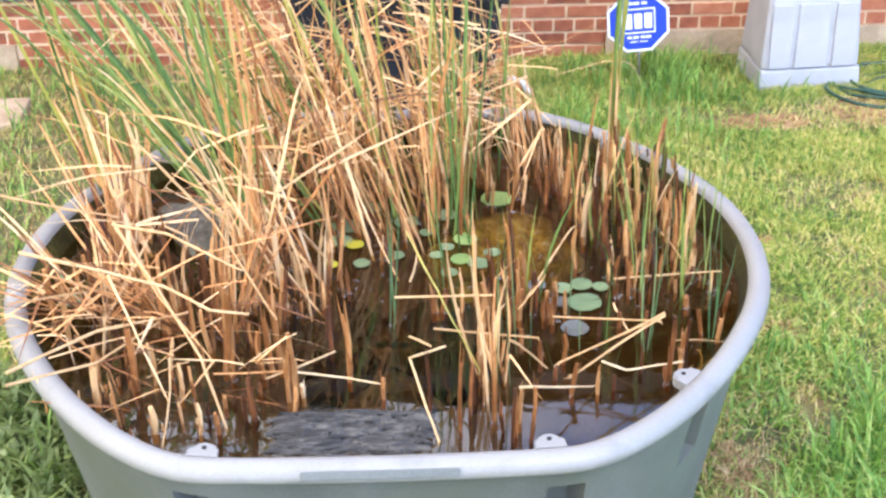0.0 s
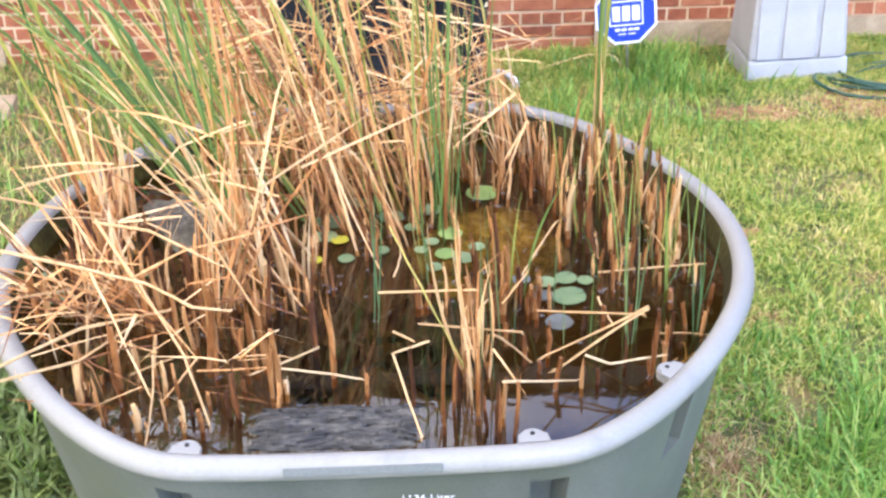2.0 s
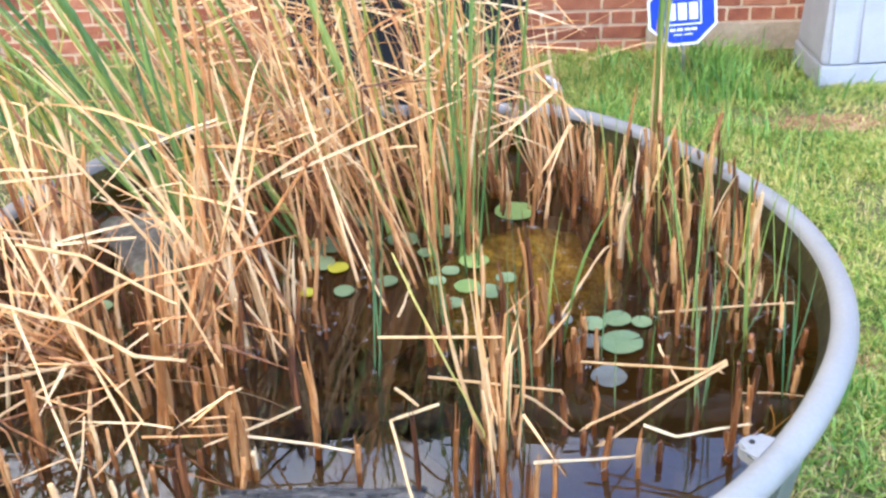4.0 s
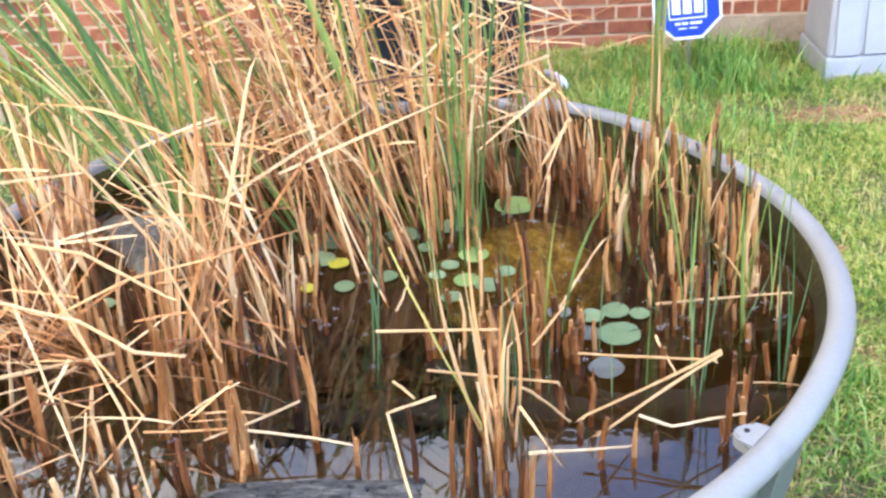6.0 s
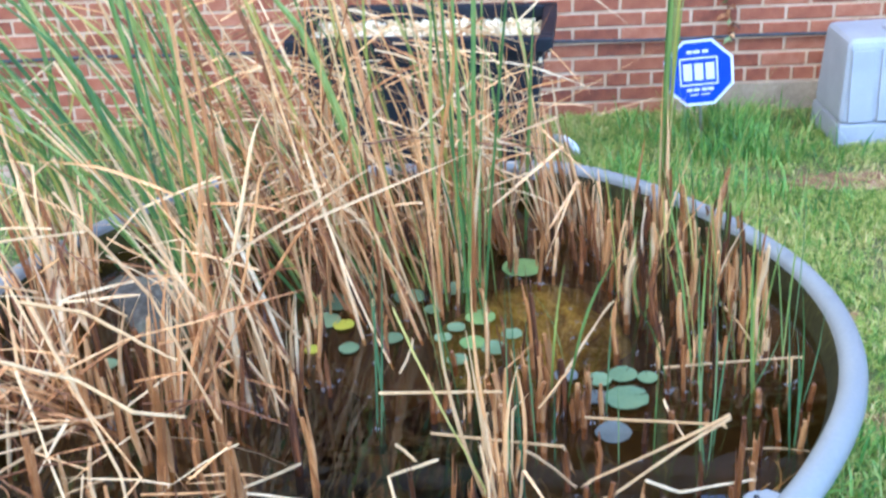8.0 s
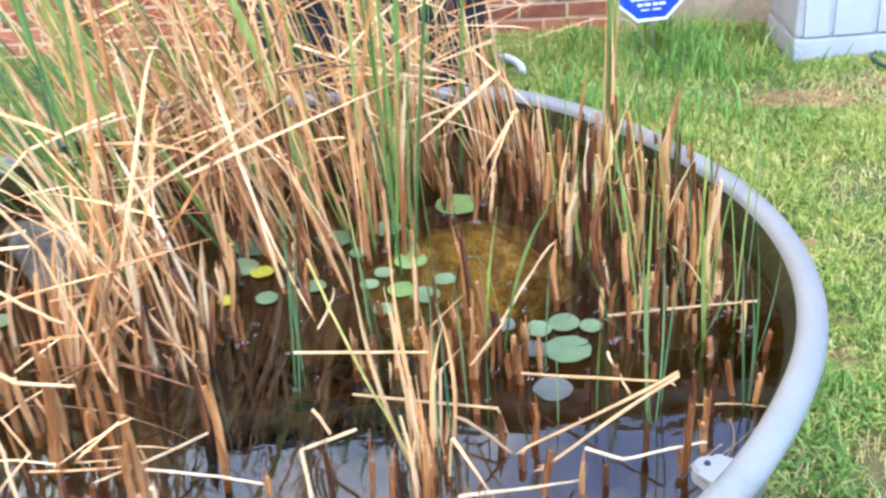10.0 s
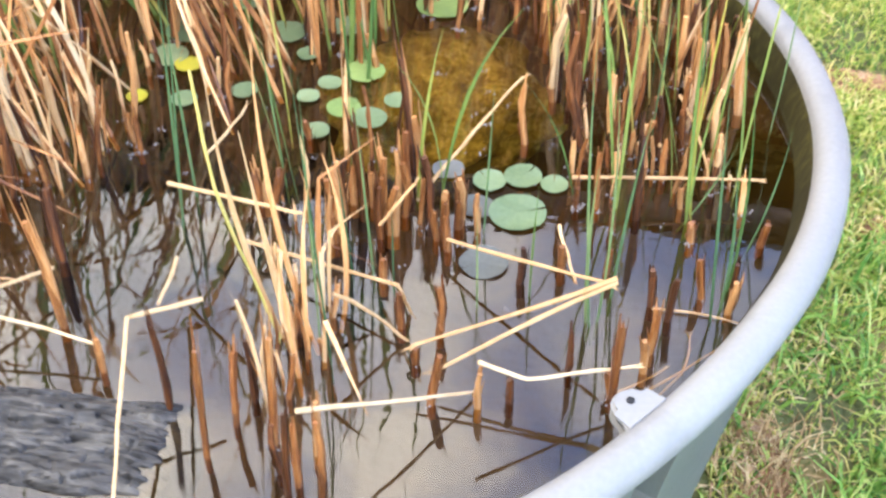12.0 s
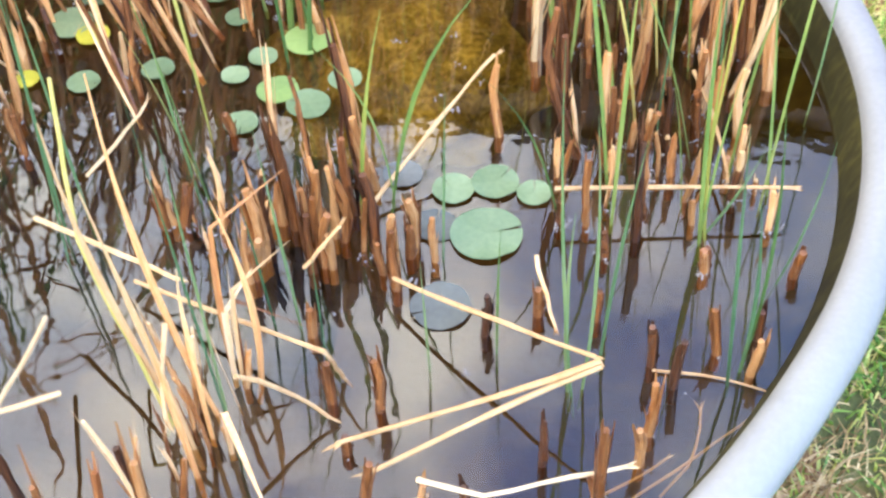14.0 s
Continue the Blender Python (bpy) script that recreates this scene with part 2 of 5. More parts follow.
M_ROOF = surface("asphalt roof", [(0.05, 0.045, 0.04), (0.085, 0.08, 0.07), (0.13, 0.12, 0.105)], 0.95, 20, 160, 0.6, 0.004)


def water_material():
    m, n, l, bsdf = nodes_of("pond water")
    n.remove(bsdf)
    out = n["Material Output"]
    tr, gl, mx, fr = n.new("ShaderNodeBsdfTransparent"), n.new("ShaderNodeBsdfGlossy"), n.new("ShaderNodeMixShader"), n.new("ShaderNodeFresnel")
    tr.inputs["Color"].default_value = (0.68, 0.54, 0.31, 1)
    gl.inputs["Roughness"].default_value = 0.004
    fr.inputs["IOR"].default_value = 1.90
    tc = n.new("ShaderNodeTexCoord")
    w1, w2 = n.new("ShaderNodeTexNoise"), n.new("ShaderNodeTexNoise")
    w1.inputs["Scale"].default_value, w1.inputs["Detail"].default_value = 6.0, 2.0
    w2.inputs["Scale"].default_value, w2.inputs["Detail"].default_value = 30.0, 2.0
    ad = n.new("ShaderNodeMath")
    ad.operation = "MULTIPLY_ADD"
    ad.inputs[1].default_value = 0.15
    bp = n.new("ShaderNodeBump")
    bp.inputs["Strength"].default_value, bp.inputs["Distance"].default_value = 0.19, 0.006
    l.new(tc.outputs["Object"], w1.inputs["Vector"])
    l.new(tc.outputs["Object"], w2.inputs["Vector"])
    l.new(w2.outputs["Fac"], ad.inputs[0])
    l.new(w1.outputs["Fac"], ad.inputs[2])
    l.new(ad.outputs[0], bp.inputs["Height"])
    l.new(bp.outputs["Normal"], gl.inputs["Normal"])
    l.new(bp.outputs["Normal"], fr.inputs["Normal"])
    gloss_cap = n.new("ShaderNodeMath")            # set cap on the gloss towards grazing, added to keep the mirrored wall dark
    gloss_cap.operation = "MINIMUM"
    gloss_cap.inputs[1].default_value = 0.150
    l.new(fr.outputs[0], gloss_cap.inputs[0])
    l.new(gloss_cap.outputs[0], mx.inputs[0])
    l.new(tr.outputs[0], mx.inputs[1])
    l.new(gl.outputs[0], mx.inputs[2])
    l.new(mx.outputs[0], out.inputs["Surface"])
    return m


M_WATER = water_material()

# ---------------------------------------------------------------- mesh helpers
def mesh_of(name, verts, faces, material, smooth=False):
    me = bpy.data.meshes.new(name)
    me.from_pydata([tuple(v) for v in verts], [], [tuple(f) for f in faces])
    me.materials.append(material)
    if smooth:
        me.polygons.foreach_set("use_smooth", [True] * len(me.polygons))
    me.update()
    return me


def bm_mesh(name, bm, material, smooth=False):
    bmesh.ops.recalc_face_normals(bm, faces=bm.faces)
    me = bpy.data.meshes.new(name)
    bm.to_mesh(me)
    bm.free()
    me.materials.append(material)
    if smooth:
        me.polygons.foreach_set("use_smooth", [True] * len(me.polygons))
    return me


def put(name, me, parent=None, at=(0, 0, 0), turn=None, label=""):
    """A mesh object; at and turn are in the parent's space."""
    ob = new(name, me)
    ob.parent = parent
    ob.matrix_basis = Matrix.Translation(at) @ (turn.to_4x4() if turn else Matrix.Identity(4))
    return tagged(ob, label)


def part(name, bm, material, parent, label="", smooth=False, at=(0, 0, 0)):
    return put(name, bm_mesh(name, bm, material, smooth), parent, at, None, label)


def thing(name, at, label, category, group="", rz=0.0, kind=""):
    e = new(name)
    e.empty_display_size = 0.05
    e.matrix_basis = pose(*at, 0, 0, rz)
    return tagged(e, label, category, group, kind)


def box_bm(sx, sy, sz, at=(0, 0, 0), bevel=0.0, taper=1.0, taper_y=None, segments=2):
    """A box on its base, narrower at the top by taper."""
    bm = bmesh.new()
    bmesh.ops.create_cube(bm, size=1)
    ty = taper if taper_y is None else taper_y
    for v in bm.verts:
        k, ky = (taper, ty) if v.co.z > 0 else (1, 1)
        v.co = Vector((v.co.x * sx * k + at[0], v.co.y * sy * ky + at[1], (v.co.z + 0.5) * sz + at[2]))
    if bevel:
        bmesh.ops.bevel(bm, geom=list(bm.edges), offset=bevel, segments=segments, affect="EDGES", profile=0.6)
    return bm


def tube(points, radius, sides=8, cap=True):
    """Vertices and faces of a tube along points; radius a number or one per point."""
    verts, faces = [], []
    pts = [Vector(p) for p in points]
    rad = radius if isinstance(radius, (list, tuple)) else [radius] * len(pts)
    for i, p in enumerate(pts):
        d = (pts[min(i + 1, len(pts) - 1)] - pts[max(i - 1, 0)]).normalized()
        a = d.orthogonal().normalized() if i == 0 else (a - d * a.dot(d)).normalized()
        b = d.cross(a)
        for k in range(sides):
            th = 2 * math.pi * k / sides
            verts.append(p + (a * math.cos(th) + b * math.sin(th)) * rad[i])
    for i in range(len(pts) - 1):
        for k in range(sides):
            q = (k + 1) % sides
            faces.append((i * sides + k, i * sides + q, (i + 1) * sides + q, (i + 1) * sides + k))
    if cap:
        faces.append(tuple(range(sides))[::-1])
        faces.append(tuple((len(pts) - 1) * sides + k for k in range(sides)))
    return verts, faces


def leaf_strip(points, width, fold=0.35, tip=0.1, twist=0.0, side=None):
    """A folded, tapering blade along points: three vertices across."""
    verts, faces = [], []
    pts = [Vector(p) for p in points]
    n = len(pts)
    for i, p in enumerate(pts):
        d = (pts[min(i + 1, n - 1)] - pts[max(i - 1, 0)]).normalized()
        if i == 0:
            s = side or d.orthogonal().normalized()
        s = (s - d * s.dot(d)).normalized()
        k = i / (n - 1)
        ang = twist * k
        c = s * math.cos(ang) + d.cross(s) * math.sin(ang)
        nn = d.cross(c)
        w = width * (0.75 + 0.5 * k if k < 0.4 else 0.95) * (1 if k < 0.55 else max(tip, 1 - (k - 0.55) / 0.45))
        verts += [p - c * w + nn * w * fold, p, p + c * w + nn * w * fold]
    for i in range(n - 1):
        o = i * 3
        faces += [(o, o + 1, o + 4, o + 3), (o + 1, o + 2, o + 5, o + 4)]
    return verts, faces


def bend(base, top, sag=0.0, n=7, kick=(0, 0, 0)):
    """Points from base to top, bowed by sag upwards and by kick sideways."""
    b, t = Vector(base), Vector(top)
    return [b.lerp(t, k) + Vector((kick[0], kick[1], kick[2] + sag)) * (4 * k * (1 - k)) for k in [i / (n - 1) for i in range(n)]]


# ---------------------------------------------------------------- ground
def ground_z(x, y):
    slope = -0.077 * np.clip(y - 3.3, 0.0, 2.7)
    return slope + 0.008 * np.sin(1.7 * x + 0.6) * np.sin(1.9 * y) + 0.004 * np.sin(5.1 * x) * np.cos(4.7 * y + 0.4)


def build_ground():
    def axis(lo, hi, step, far):
        mid = list(np.arange(lo, hi + 1e-6, step))
        return [-far, -40, -15, -6] + mid + [6 + hi * 0, 9, 20, 50, far] if hi < 6 else [-far, -40, -15, -6] + mid + [9, 20, 50, far]
    xs = sorted(set(axis(-3.0, 4.0, 0.08, 300)))
    ys = sorted(set([-300, -60, -20, -6, -2] + list(np.arange(0.6, 6.6, 0.08)) + [8, 12, 25, 60, 300]))
    verts = [(x, y, float(ground_z(x, y)) if abs(x) < 5 and -2 < y < 7 else (-0.2 if y > 6 else 0.0)) for y in ys for x in xs]
    w = len(xs)
    faces = [(j * w + i, j * w + i + 1, (j + 1) * w + i + 1, (j + 1) * w + i) for j in range(len(ys) - 1) for i in range(w - 1)]
    ob = new("ground", mesh_of("ground", verts, faces, M_SOIL, True))
    tagged(ob, "trodden lawn soil with bare brown patches", "ground", kind="structure")


build_ground()

# ---------------------------------------------------------------- stock tank
CX, CY = 0.068, 2.590                    # middle of the tank
RIM_Z, WATER_Z = 0.637, 0.570
QUARTER = [(0.868, 0.0), (0.855, 0.14), (0.820, 0.27), (0.765, 0.39), (0.690, 0.515), (0.595, 0.635), (0.500, 0.725), (0.405, 0.785), (0.300, 0.808), (0.0, 0.815)]


def tank_outline(count=96):
    """The outer rim line: a rounded oblong, flat at the front and the back."""
    q = QUARTER
    ring = q + [(-x, y) for x, y in q[-2::-1]]
    ring = ring + [(-x, -y) for x, y in ring[1:-1]]
    ring = [Vector((x, y)) for x, y in ring]
    m, dense = len(ring), []
    for i in range(m):
        p0, p1, p2, p3 = (ring[(i + k) % m] for k in (-1, 0, 1, 2))
        for s in range(12):
            t = s / 12
            dense.append(0.5 * ((2 * p1) + (p2 - p0) * t + (2 * p0 - 5 * p1 + 4 * p2 - p3) * t * t + (3 * p1 - p0 - 3 * p2 + p3) * t ** 3))
    lens = [0.0]
    for i in range(len(dense)):
        lens.append(lens[-1] + (dense[(i + 1) % len(dense)] - dense[i]).length)
    out, j = [], 0
    for k in range(count):
        want = lens[-1] * k / count
        while lens[j + 1] < want:
            j += 1
        f = (want - lens[j]) / max(1e-9, lens[j + 1] - lens[j])
        out.append(dense[j].lerp(dense[(j + 1) % len(dense)], f))
    return out


FINE = tank_outline(640)
OUTLINE = tank_outline(160)
NORMALS = []
for i in range(160):
    d = (OUTLINE[(i + 1) % 160] - OUTLINE[i - 1]).normalized()
    NORMALS.append(Vector((d.y, -d.x)))


def sweep(profile, closed=False):
    """The outline offset inwards and lifted by each (offset, z) of profile."""
    verts, faces = [], []
    m = len(profile)
    for i in range(160):
        for k, (o, z) in enumerate(profile):
            p = OUTLINE[i] - NORMALS[i] * o
            verts.append((p.x, p.y, z))
    for i in range(160):
        j = (i + 1) % 160
        for k in range(m if closed else m - 1):
            q = (k + 1) % m
            faces.append((i * m + k, j * m + k, j * m + q, i * m + q))
    return verts, faces


def nearest_outline(x, y):
    return min(range(160), key=lambda i: (OUTLINE[i] - Vector((x, y))).length)


LUGS = [(0.284, -0.752), (-0.322, -0.752), (0.600, -0.553), (0.281, 0.752), (-0.308, 0.752), (0.600, 0.553), (-0.600, 0.553)]
POCKETS = [nearest_outline(x * 1.15 + 0.03 * (1 if x > 0 else -1), y * 1.12) for x, y in LUGS]


def fine_wall(profile):
    """The outer wall on a finer outline, with upright pockets sunk into it under the lugs."""
    n, m = 640, len(profile)
    normal = []
    for i in range(n):
        d = (FINE[(i + 1) % n] - FINE[i - 1]).normalized()
        normal.append(Vector((d.y, -d.x)))
    verts, faces = [], []
    for i in range(n):
        near = min(min(abs(i / 4 - p), 160 - abs(i / 4 - p)) for p in POCKETS)
        for o, z in profile:
            sunk = 0.055 if near < 1.25 and 0.41 < z < 0.546 else 0.0
            p = FINE[i] - normal[i] * (o + sunk)
            verts.append((p.x, p.y, z))
    for i in range(n):
        j = (i + 1) % n
        for k in range(m - 1):
            faces.append((i * m + k, j * m + k, j * m + k + 1, i * m + k + 1))
    return verts, faces


def build_tank():
    t = thing("stock_tank", (CX, CY, 0), "large oval grey plastic stock tank filled with pond water", "stock tank")
    outer = [(0.026, 0.612), (0.028, 0.590), (0.033, 0.560), (0.0355, 0.548), (0.036, 0.545), (0.050, 0.47), (0.060, 0.413), (0.0605, 0.410), (0.074, 0.328), (0.088, 0.25), (0.115, 0.08), (0.13, 0.015), (0.16, 0.0)]
    v, f = fine_wall(outer)
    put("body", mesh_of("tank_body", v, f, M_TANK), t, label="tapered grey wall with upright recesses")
    v, f = sweep([(0.0495, 0.619), (0.058, 0.60), (0.063, 0.58), (0.066, 0.565), (0.098, 0.552), (0.13, 0.42), (0.16, 0.20)])
    put("inner_wall", mesh_of("tank_inner", v, f, M_INNER, True), t, label="inside wall stained brown-green with algae")
    v, f = sweep([(0.13, 0.40), (0.30, 0.38), (0.55, 0.36), (0.80, 0.36)])
    put("tank_floor", mesh_of("tank_floor", v, f, M_MUD, True), t, label="floor covered in dark mud")
    prof = [(0.027, 0.604), (0.005, 0.601), (0.0, 0.607), (0.001, 0.618), (0.008, 0.630), (0.020, 0.636), (0.028, 0.637), (0.037, 0.635), (0.044, 0.631), (0.048, 0.625), (0.050, 0.617)]
    v, f = sweep(prof)
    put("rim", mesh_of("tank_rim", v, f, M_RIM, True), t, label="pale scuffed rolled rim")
    for x, y in LUGS:
        i = nearest_outline(x * 1.12, y * 1.12)
        nrm = NORMALS[i]
        bm = bmesh.new()
        out = []
        for k in range(15):
            a = math.pi * k / 14
            out.append((0.023 * math.cos(a), 0.020 + 0.021 * math.sin(a)))
        out = [(0.036, -0.006)] + out + [(-0.036, -0.006)]
        top = [bm.verts.new((px, py, 0.0)) for px, py in out]
        low = [bm.verts.new((px, py, -0.022)) for px, py in out]
        bm.faces.new(top)
        for k in range(len(out)):
            q = (k + 1) % len(out)
            bm.faces.new((top[k], low[k], low[q], top[q]))
        bmesh.ops.bevel(bm, geom=[e for e in bm.edges if all(abs(w.co.z) < 1e-6 for w in e.verts)], offset=0.004, segments=2, affect="EDGES")
        base = OUTLINE[i] - nrm * 0.045
        turn = Matrix.Rotation(math.atan2(-nrm.y, -nrm.x) - math.pi / 2, 4, "Z")
        lug = put("lug", bm_mesh("lug", bm, M_RIM), t, (base.x, base.y, 0.634), turn, "pale moulded lug with a dark disc for its drilled hole")
        # solid near-black disc: the shade inside the drilled hole is put into its colour
        bm = bmesh.new()
        bmesh.ops.create_cone(bm, cap_ends=True, segments=12, radius1=0.0045, radius2=0.0045, depth=0.006)
        put("hole", bm_mesh("hole", bm, M_HOLE_SHADE), lug, (0, 0.022, -0.001))
    bm = box_bm(0.285, 0.016, 0.006, bevel=0.002)
    put("plate", bm_mesh("plate", bm, M_TANK), t, (-0.008, -0.8105, 0.620), Matrix.Rotation(radians(64), 4, "X"), "flat raised plate on the rim")
    for text, x in (("300 Gallon", -0.155), ("1136 Liter", 0.105)):
        cu = bpy.data.curves.new("marking", "FONT")
        cu.body, cu.size, cu.align_x, cu.extrude = text, 0.024, "CENTER", 0.0006
        tmp = bpy.data.objects.new("marking", cu)
        scene.collection.objects.link(tmp)
        me = bpy.data.meshes.new_from_object(tmp.evaluated_get(bpy.context.evaluated_depsgraph_get()))
        bpy.data.objects.remove(tmp)
        me.materials.clear()
        me.materials.append(M_WHITE)
        put("marking", me, t, (x, -0.7818, 0.520), Matrix.Rotation(radians(100.6), 4, "X"), "white printed capacity marking")
    return t


build_tank()


def build_water():
    ring = [OUTLINE[i] - NORMALS[i] * 0.0652 for i in range(160)]
    verts = [(CX + p.x, CY + p.y, WATER_Z) for p in ring]
    ob = new("water", mesh_of("water", verts, [tuple(range(160))], M_WATER))
    tagged(ob, "still brown pond water reflecting the sky", "water", kind="structure")


build_water()

# ---------------------------------------------------------------- stones in the pond
def lump(name, sx, sy, sz, at, rz, material, label, category, rough=0.2, seed=0.0, square=2.0, tilt=0.0, detail=4):
    bm = bmesh.new()
    bmesh.ops.create_icosphere(bm, subdivisions=detail, radius=1)
    for v in bm.verts:
        c = v.co.copy()
        k = (abs(c.x) ** square + abs(c.y) ** square + abs(c.z) ** square) ** (-1 / square)
        c = c * k * (1 + rough * noise.noise(c * 1.6 + Vector((seed, 0, 0))) + rough * 0.35 * noise.noise(c * 5 + Vector((0, seed, 0))))
        v.co = Vector((c.x * sx, c.y * sy, c.z * sz))
    ob = new(name, bm_mesh(name, bm, material, True))
    ob.matrix_basis = pose(*at, tilt, 0, rz)
    return tagged(ob, label, category)


def slate_slab():
    """A flat stone with a split, ridged face."""
    nx, ny = 150, 66
    verts, faces = [], []
    rnd = random.Random(31)
    high = [[rnd.uniform(-1, 1) for k in range(16)] for r in range(40)]
    shift = [rnd.random() for r in range(40)]
    for j in range(ny + 1):
        for i in range(nx + 1):
            u, v = i / nx * 2 - 1, j / ny * 2 - 1
            wob = 1 + 0.04 * noise.noise(Vector((u * 2, v * 2, 4)))
            x, y = u * 0.178 * wob, v * 0.075 * (1 + 0.06 * noise.noise(Vector((u * 3, v * 3, 9))))
            edge = max(abs(u) ** 8, abs(v) ** 6)
            n1 = noise.noise(Vector((x * 14, y * 30, 0.5)))
            n2 = noise.noise(Vector((x * 60, y * 120, 2.5)))
            ry = (y + 0.10 + 0.012 * n1 + 0.001 * n2) / 0.0105
            r = int(ry)
            rx = (x + 0.21 + 0.004 * n2) / 0.070 + shift[r]
            crack = max(0.0, 1 - min(ry % 1, 1 - ry % 1) * 6) + 0.45 * max(0.0, 1 - min(rx % 1, 1 - rx % 1) * 14)
            verts.append((x, y, 0.0045 * high[r][int(rx)] + 0.0025 * n2 + 0.004 * n1 - 0.0045 * min(1.0, crack) - 0.022 * edge))
    for j in range(ny):
        for i in range(nx):
            o = j * (nx + 1) + i
            faces.append((o, o + 1, o + nx + 2, o + nx + 1))
    top = len(verts)
    rim = list(range(nx)) + [k * (nx + 1) + nx for k in range(ny)] + [ny * (nx + 1) + nx - k for k in range(nx)] + [(ny - k) * (nx + 1) for k in range(ny)]
    for k in rim:
        x, y, z = verts[k]
        verts.append((x * 1.02, y * 1.02, -0.10))
    m = len(rim)
    for k in range(m):
        q = (k + 1) % m
        faces.append((rim[k], top + k, top + q, rim[q]))
    faces.append(tuple(top + k for k in range(m)))
    ob = new("stone_slab", mesh_of("stone_slab", verts, faces, M_SLATE))
    ob.matrix_basis = pose(-0.004, 1.972, 0.580, 0, 0, -1.5)
    tagged(ob, "dark wet stone slab with a ridged split face", "stone")


slate_slab()
lump("rock", 0.088, 0.110, 0.050, (-0.385, 2.775, 0.572), 24, M_ROCK, "flat grey rock rising out of the water", "rock", 0.30, 3.0, 3.4, 14, 5)
lump("mossy_rock", 0.175, 0.150, 0.095, (0.345, 2.835, 0.448), 10, M_MOSS, "sunken rock coated in yellow-brown algae", "rock", 0.30, 8.0, 2.2, 0.0, 5)

# ---------------------------------------------------------------- lily pads
def lily_pad(x, y, r, material, label, rz=0.0, z=None, curl=0.02, seed=0.0):
    verts, faces = [], []
    rings, seg, gap = 4, 26, 0.10
    verts.append((r * 0.12, 0, 0))
    for k in range(1, rings + 1):
        for s in range(seg + 1):
            a = gap / 2 + (2 * math.pi - gap) * s / seg
            rr = r * k / rings * (1 + 0.04 * noise.noise(Vector((math.cos(a) * 2, math.sin(a) * 2, seed))))
            up = curl * r * (k / rings) ** 3 * (1 + math.sin(3 * a + seed)) + 0.015 * r * math.sin(9 * a) * (k / rings)
            verts.append((rr * math.cos(a), rr * math.sin(a), up))
    for s in range(seg):
        faces.append((0, 1 + s, 2 + s))
    for k in range(rings - 1):
        for s in range(seg):
            o = 1 + k * (seg + 1) + s
            faces.append((o, o + seg + 1, o + seg + 2, o + 1))
    n = len(verts)
    verts += [(vx, vy, vz - 0.0012) for vx, vy, vz in verts]
    faces += [tuple(i + n for i in f[::-1]) for f in faces]
    ob = new("lily_pad", mesh_of("lily_pad", verts, faces, material, True))
    ob.matrix_basis = pose(x, y, WATER_Z + 0.0035 if z is None else z, 0, 0, rz)
    return tagged(ob, label, "lily pad", "lily pads on the pond")


GREEN_PADS = [(0.504, 2.418, 0.038), (0.505, 2.497, 0.026), (0.548, 2.484, 0.019), (0.461, 2.482, 0.023), (0.276, 2.606, 0.026), (0.203, 2.689, 0.018), (0.178, 2.651, 0.017), (0.206, 2.566, 0.020), (0.082, 2.654, 0.020), (0.000, 2.621, 0.020),
              (-0.055, 2.733, 0.030), (-0.045, 2.808, 0.036), (0.107, 2.822, 0.032), (0.310, 2.656, 0.020), (0.203, 2.853, 0.030), (0.155, 2.765, 0.018), (-0.455, 2.588, 0.020), (-0.655, 2.490, 0.030), (-0.694, 2.587, 0.018), (0.020, 2.905, 0.026)]
for i, (x, y, r) in enumerate(GREEN_PADS):
    lily_pad(x, y, r, M_PAD, "round green lily pad floating on the water", 37 * i + 20, None, 0.03, i)
for i, (x, y, r) in enumerate([(0.340, 2.936, 0.042), (0.250, 2.727, 0.030), (0.235, 2.628, 0.025)]):
    lily_pad(x, y, r, M_PADB, "bright yellow-green lily pad floating on the water", 100 * i + 200, None, 0.02, i + 30)
for i, (x, y, r) in enumerate([(-0.070, 2.619, 0.016), (-0.018, 2.712, 0.021)]):
    lily_pad(x, y, r, M_PADY, "small yellow dying lily pad", 80 * i, None, 0.04, i + 40)
for i, (x, y, r) in enumerate([(0.450, 2.426, 0.024), (0.403, 2.501, 0.022), (0.470, 2.315, 0.031)]):
    lily_pad(x, y, r, M_PADG, "grey decayed lily pad lying flush with the water", 60 * i + 90, WATER_Z + 0.0016, 0.05, i + 50)

# ---------------------------------------------------------------- house
WALL_Y = 5.985
COURSE, PITCH, JOINT_X, JOINT_Z = 0.0677, 0.2032, 0.865, 0.128
FOOT_X, FOOT_Z = 1.08, -0.080            # right of FOOT_X the bricks start on a footing


def joints(row, x0, x1):
    """Brick starts and lengths of one course between x0 and x1."""
    head = row % 6 == 3
    p = PITCH / 2 if head else PITCH
    off = JOINT_X - 0.0616 if head else JOINT_X + (PITCH / 2 if row % 2 else 0)
    k = math.ceil((x0 - off) / p)
    out = []
    while off + (k + 1) * p <= x1:
        out.append((off + k * p, p))
        k += 1
    return out


